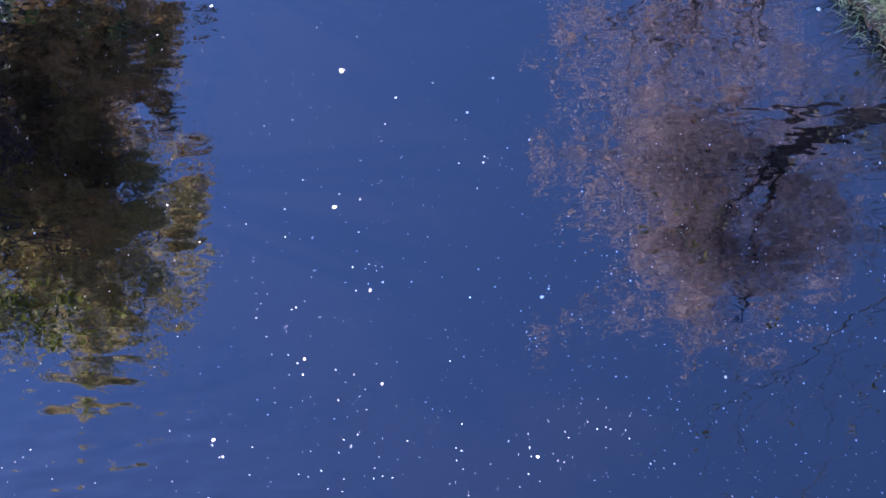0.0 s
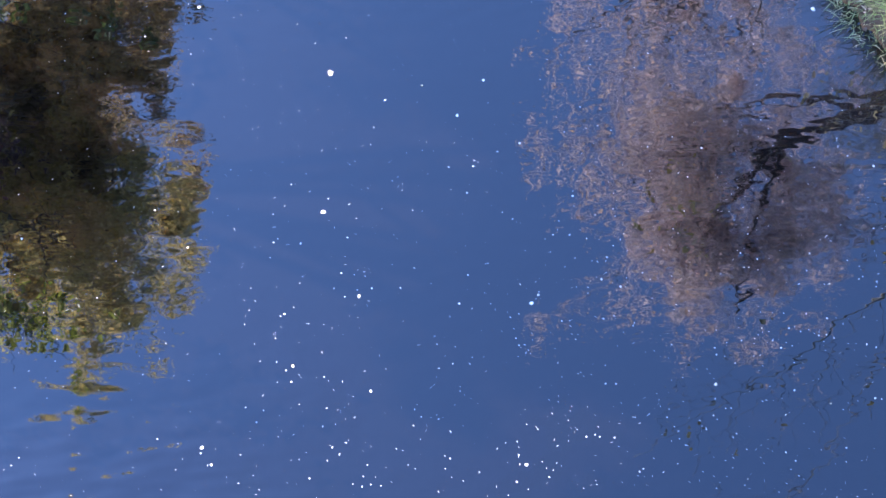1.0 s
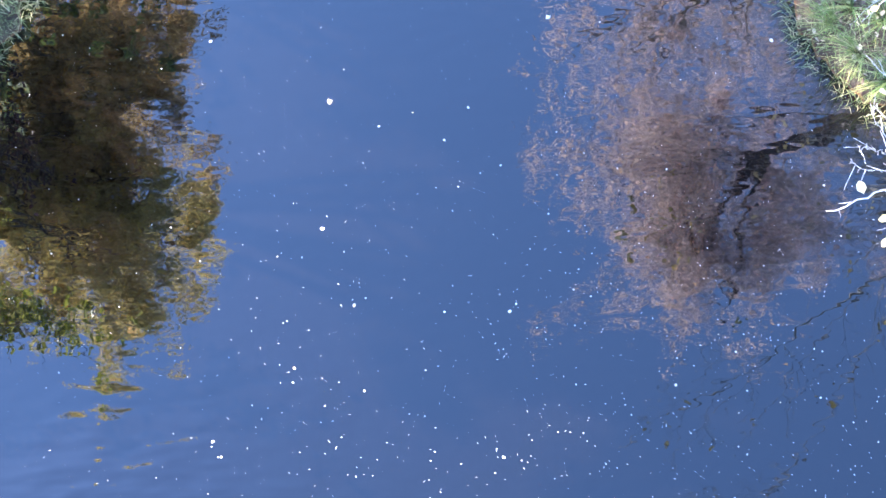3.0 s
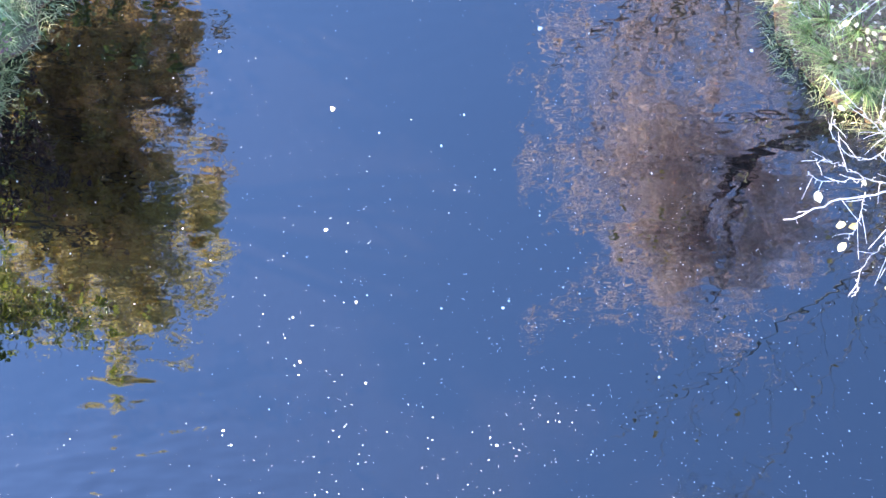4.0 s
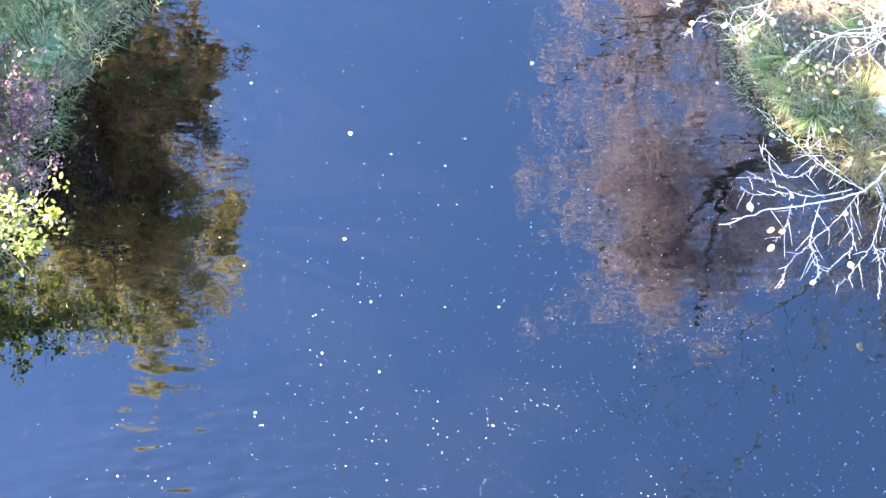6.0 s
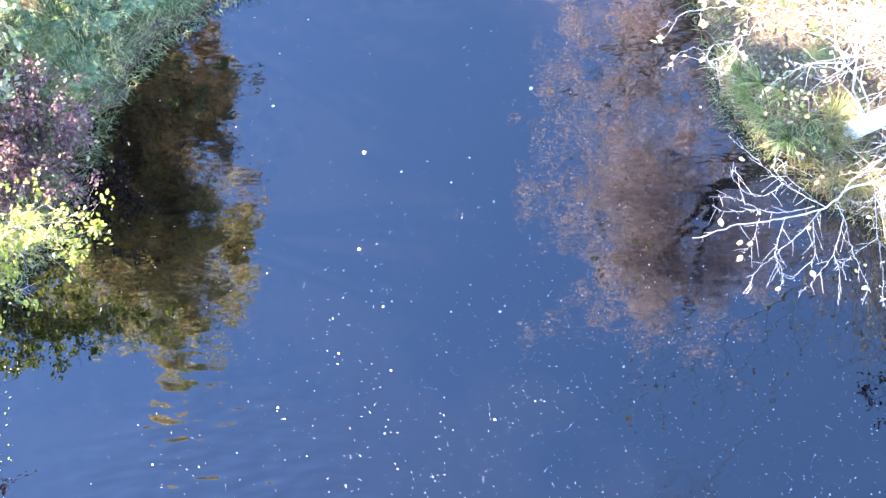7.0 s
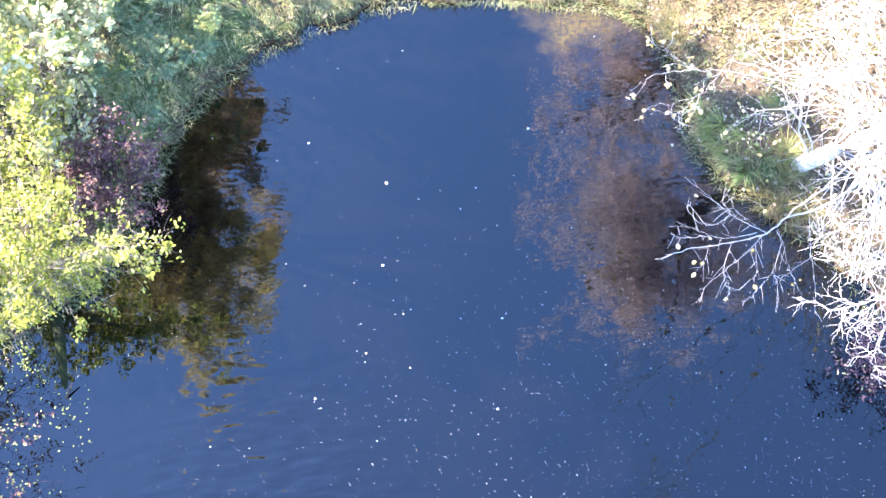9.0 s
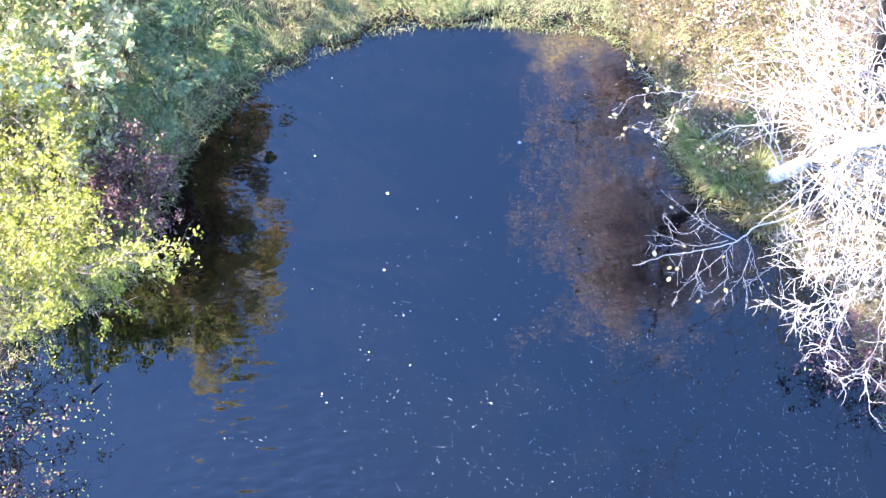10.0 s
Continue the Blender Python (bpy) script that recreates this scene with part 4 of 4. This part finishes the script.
def water_leaves(count, x0, x1, y0, y1, reach=0.25):
    """Little green leaves that lie on the shaded water close to the bank."""
    x, y = rng.uniform(x0, x1, count), rng.uniform(y0, y1, count)
    d = shore_distance(x, y)
    keep = (d < -0.03) & (d > -3.2 * reach) & (rng.random(count) < np.exp(d / reach) * (0.4 + 0.6 * wobble(x, y, 0.17)))
    p = np.stack([x[keep], y[keep], 0 * x[keep] + 0.012], 1)
    n = len(p)
    ways, ups = spray(n, 0.1)
    s = rng.uniform(0.015, 0.036, n)
    tagged(mesh_object("water_leaves", *leaves(p, ways, ups * (0.3, 0.3, 1), s, s * 0.7), BROAD_GREEN), "small green leaves lying on water by the bank", "leaves", kind="stuff")


water_leaves(900, -6.2, -2.8, 1.0, 6.0)
water_leaves(7000, -6.6, -4.6, -2.5, 1.5, 0.75)


def specks(count, x0, x1, y0, y1, size, lean=1.0):
    """Seeds, fluff and scraps on the water, as shallow little domes, drawn together in drifts."""
    x, y = x0 + (x1 - x0) * rng.random(count) ** lean, y1 + (y0 - y1) * rng.random(count) ** lean
    drift = 0.5 + 0.25 * wobble(x + 0.3 * y, y * 1.6 - 0.4 * x, 0.55) + 0.25 * wobble(y - 0.7 * x, x + 0.2 * y, 0.23)
    keep = (rng.random(count) < 0.5 + 0.5 * drift) & (shore_distance(x, y) < -0.06)
    x, y = x[keep], y[keep]
    n = len(x)
    s = size * rng.lognormal(0, 0.35, n)
    a = np.linspace(0, 2 * math.pi, 6, endpoint=False)
    ring = np.stack([np.cos(a), np.sin(a), 0 * a], 1)
    dome = np.concatenate([[(0, 0, 0.5)], ring])
    v = np.stack([x, y, 0 * x + 0.002], 1)[:, None] + dome[None] * s[:, None, None] * rng.uniform(0.6, 1.2, (n, 1, 3))
    f = np.array([(0, i, i % 6 + 1) for i in range(1, 7)])[None] + (np.arange(n) * 7)[:, None, None]
    return v.reshape(-1, 3), f.reshape(-1, 3)


sv, sf = specks(3000, -4.8, 5.2, -1.5, 6.2, 0.0022)
tv, tf = specks(3600, -3.4, 5.0, -1.8, 3.6, 0.0028, 0.6)
tagged(mesh_object("floating_specks", np.concatenate([sv, tv]), np.concatenate([sf, tf + len(sv)]), FLUFF), "white seeds and fluff scattered over the pond", "flotsam", kind="stuff")
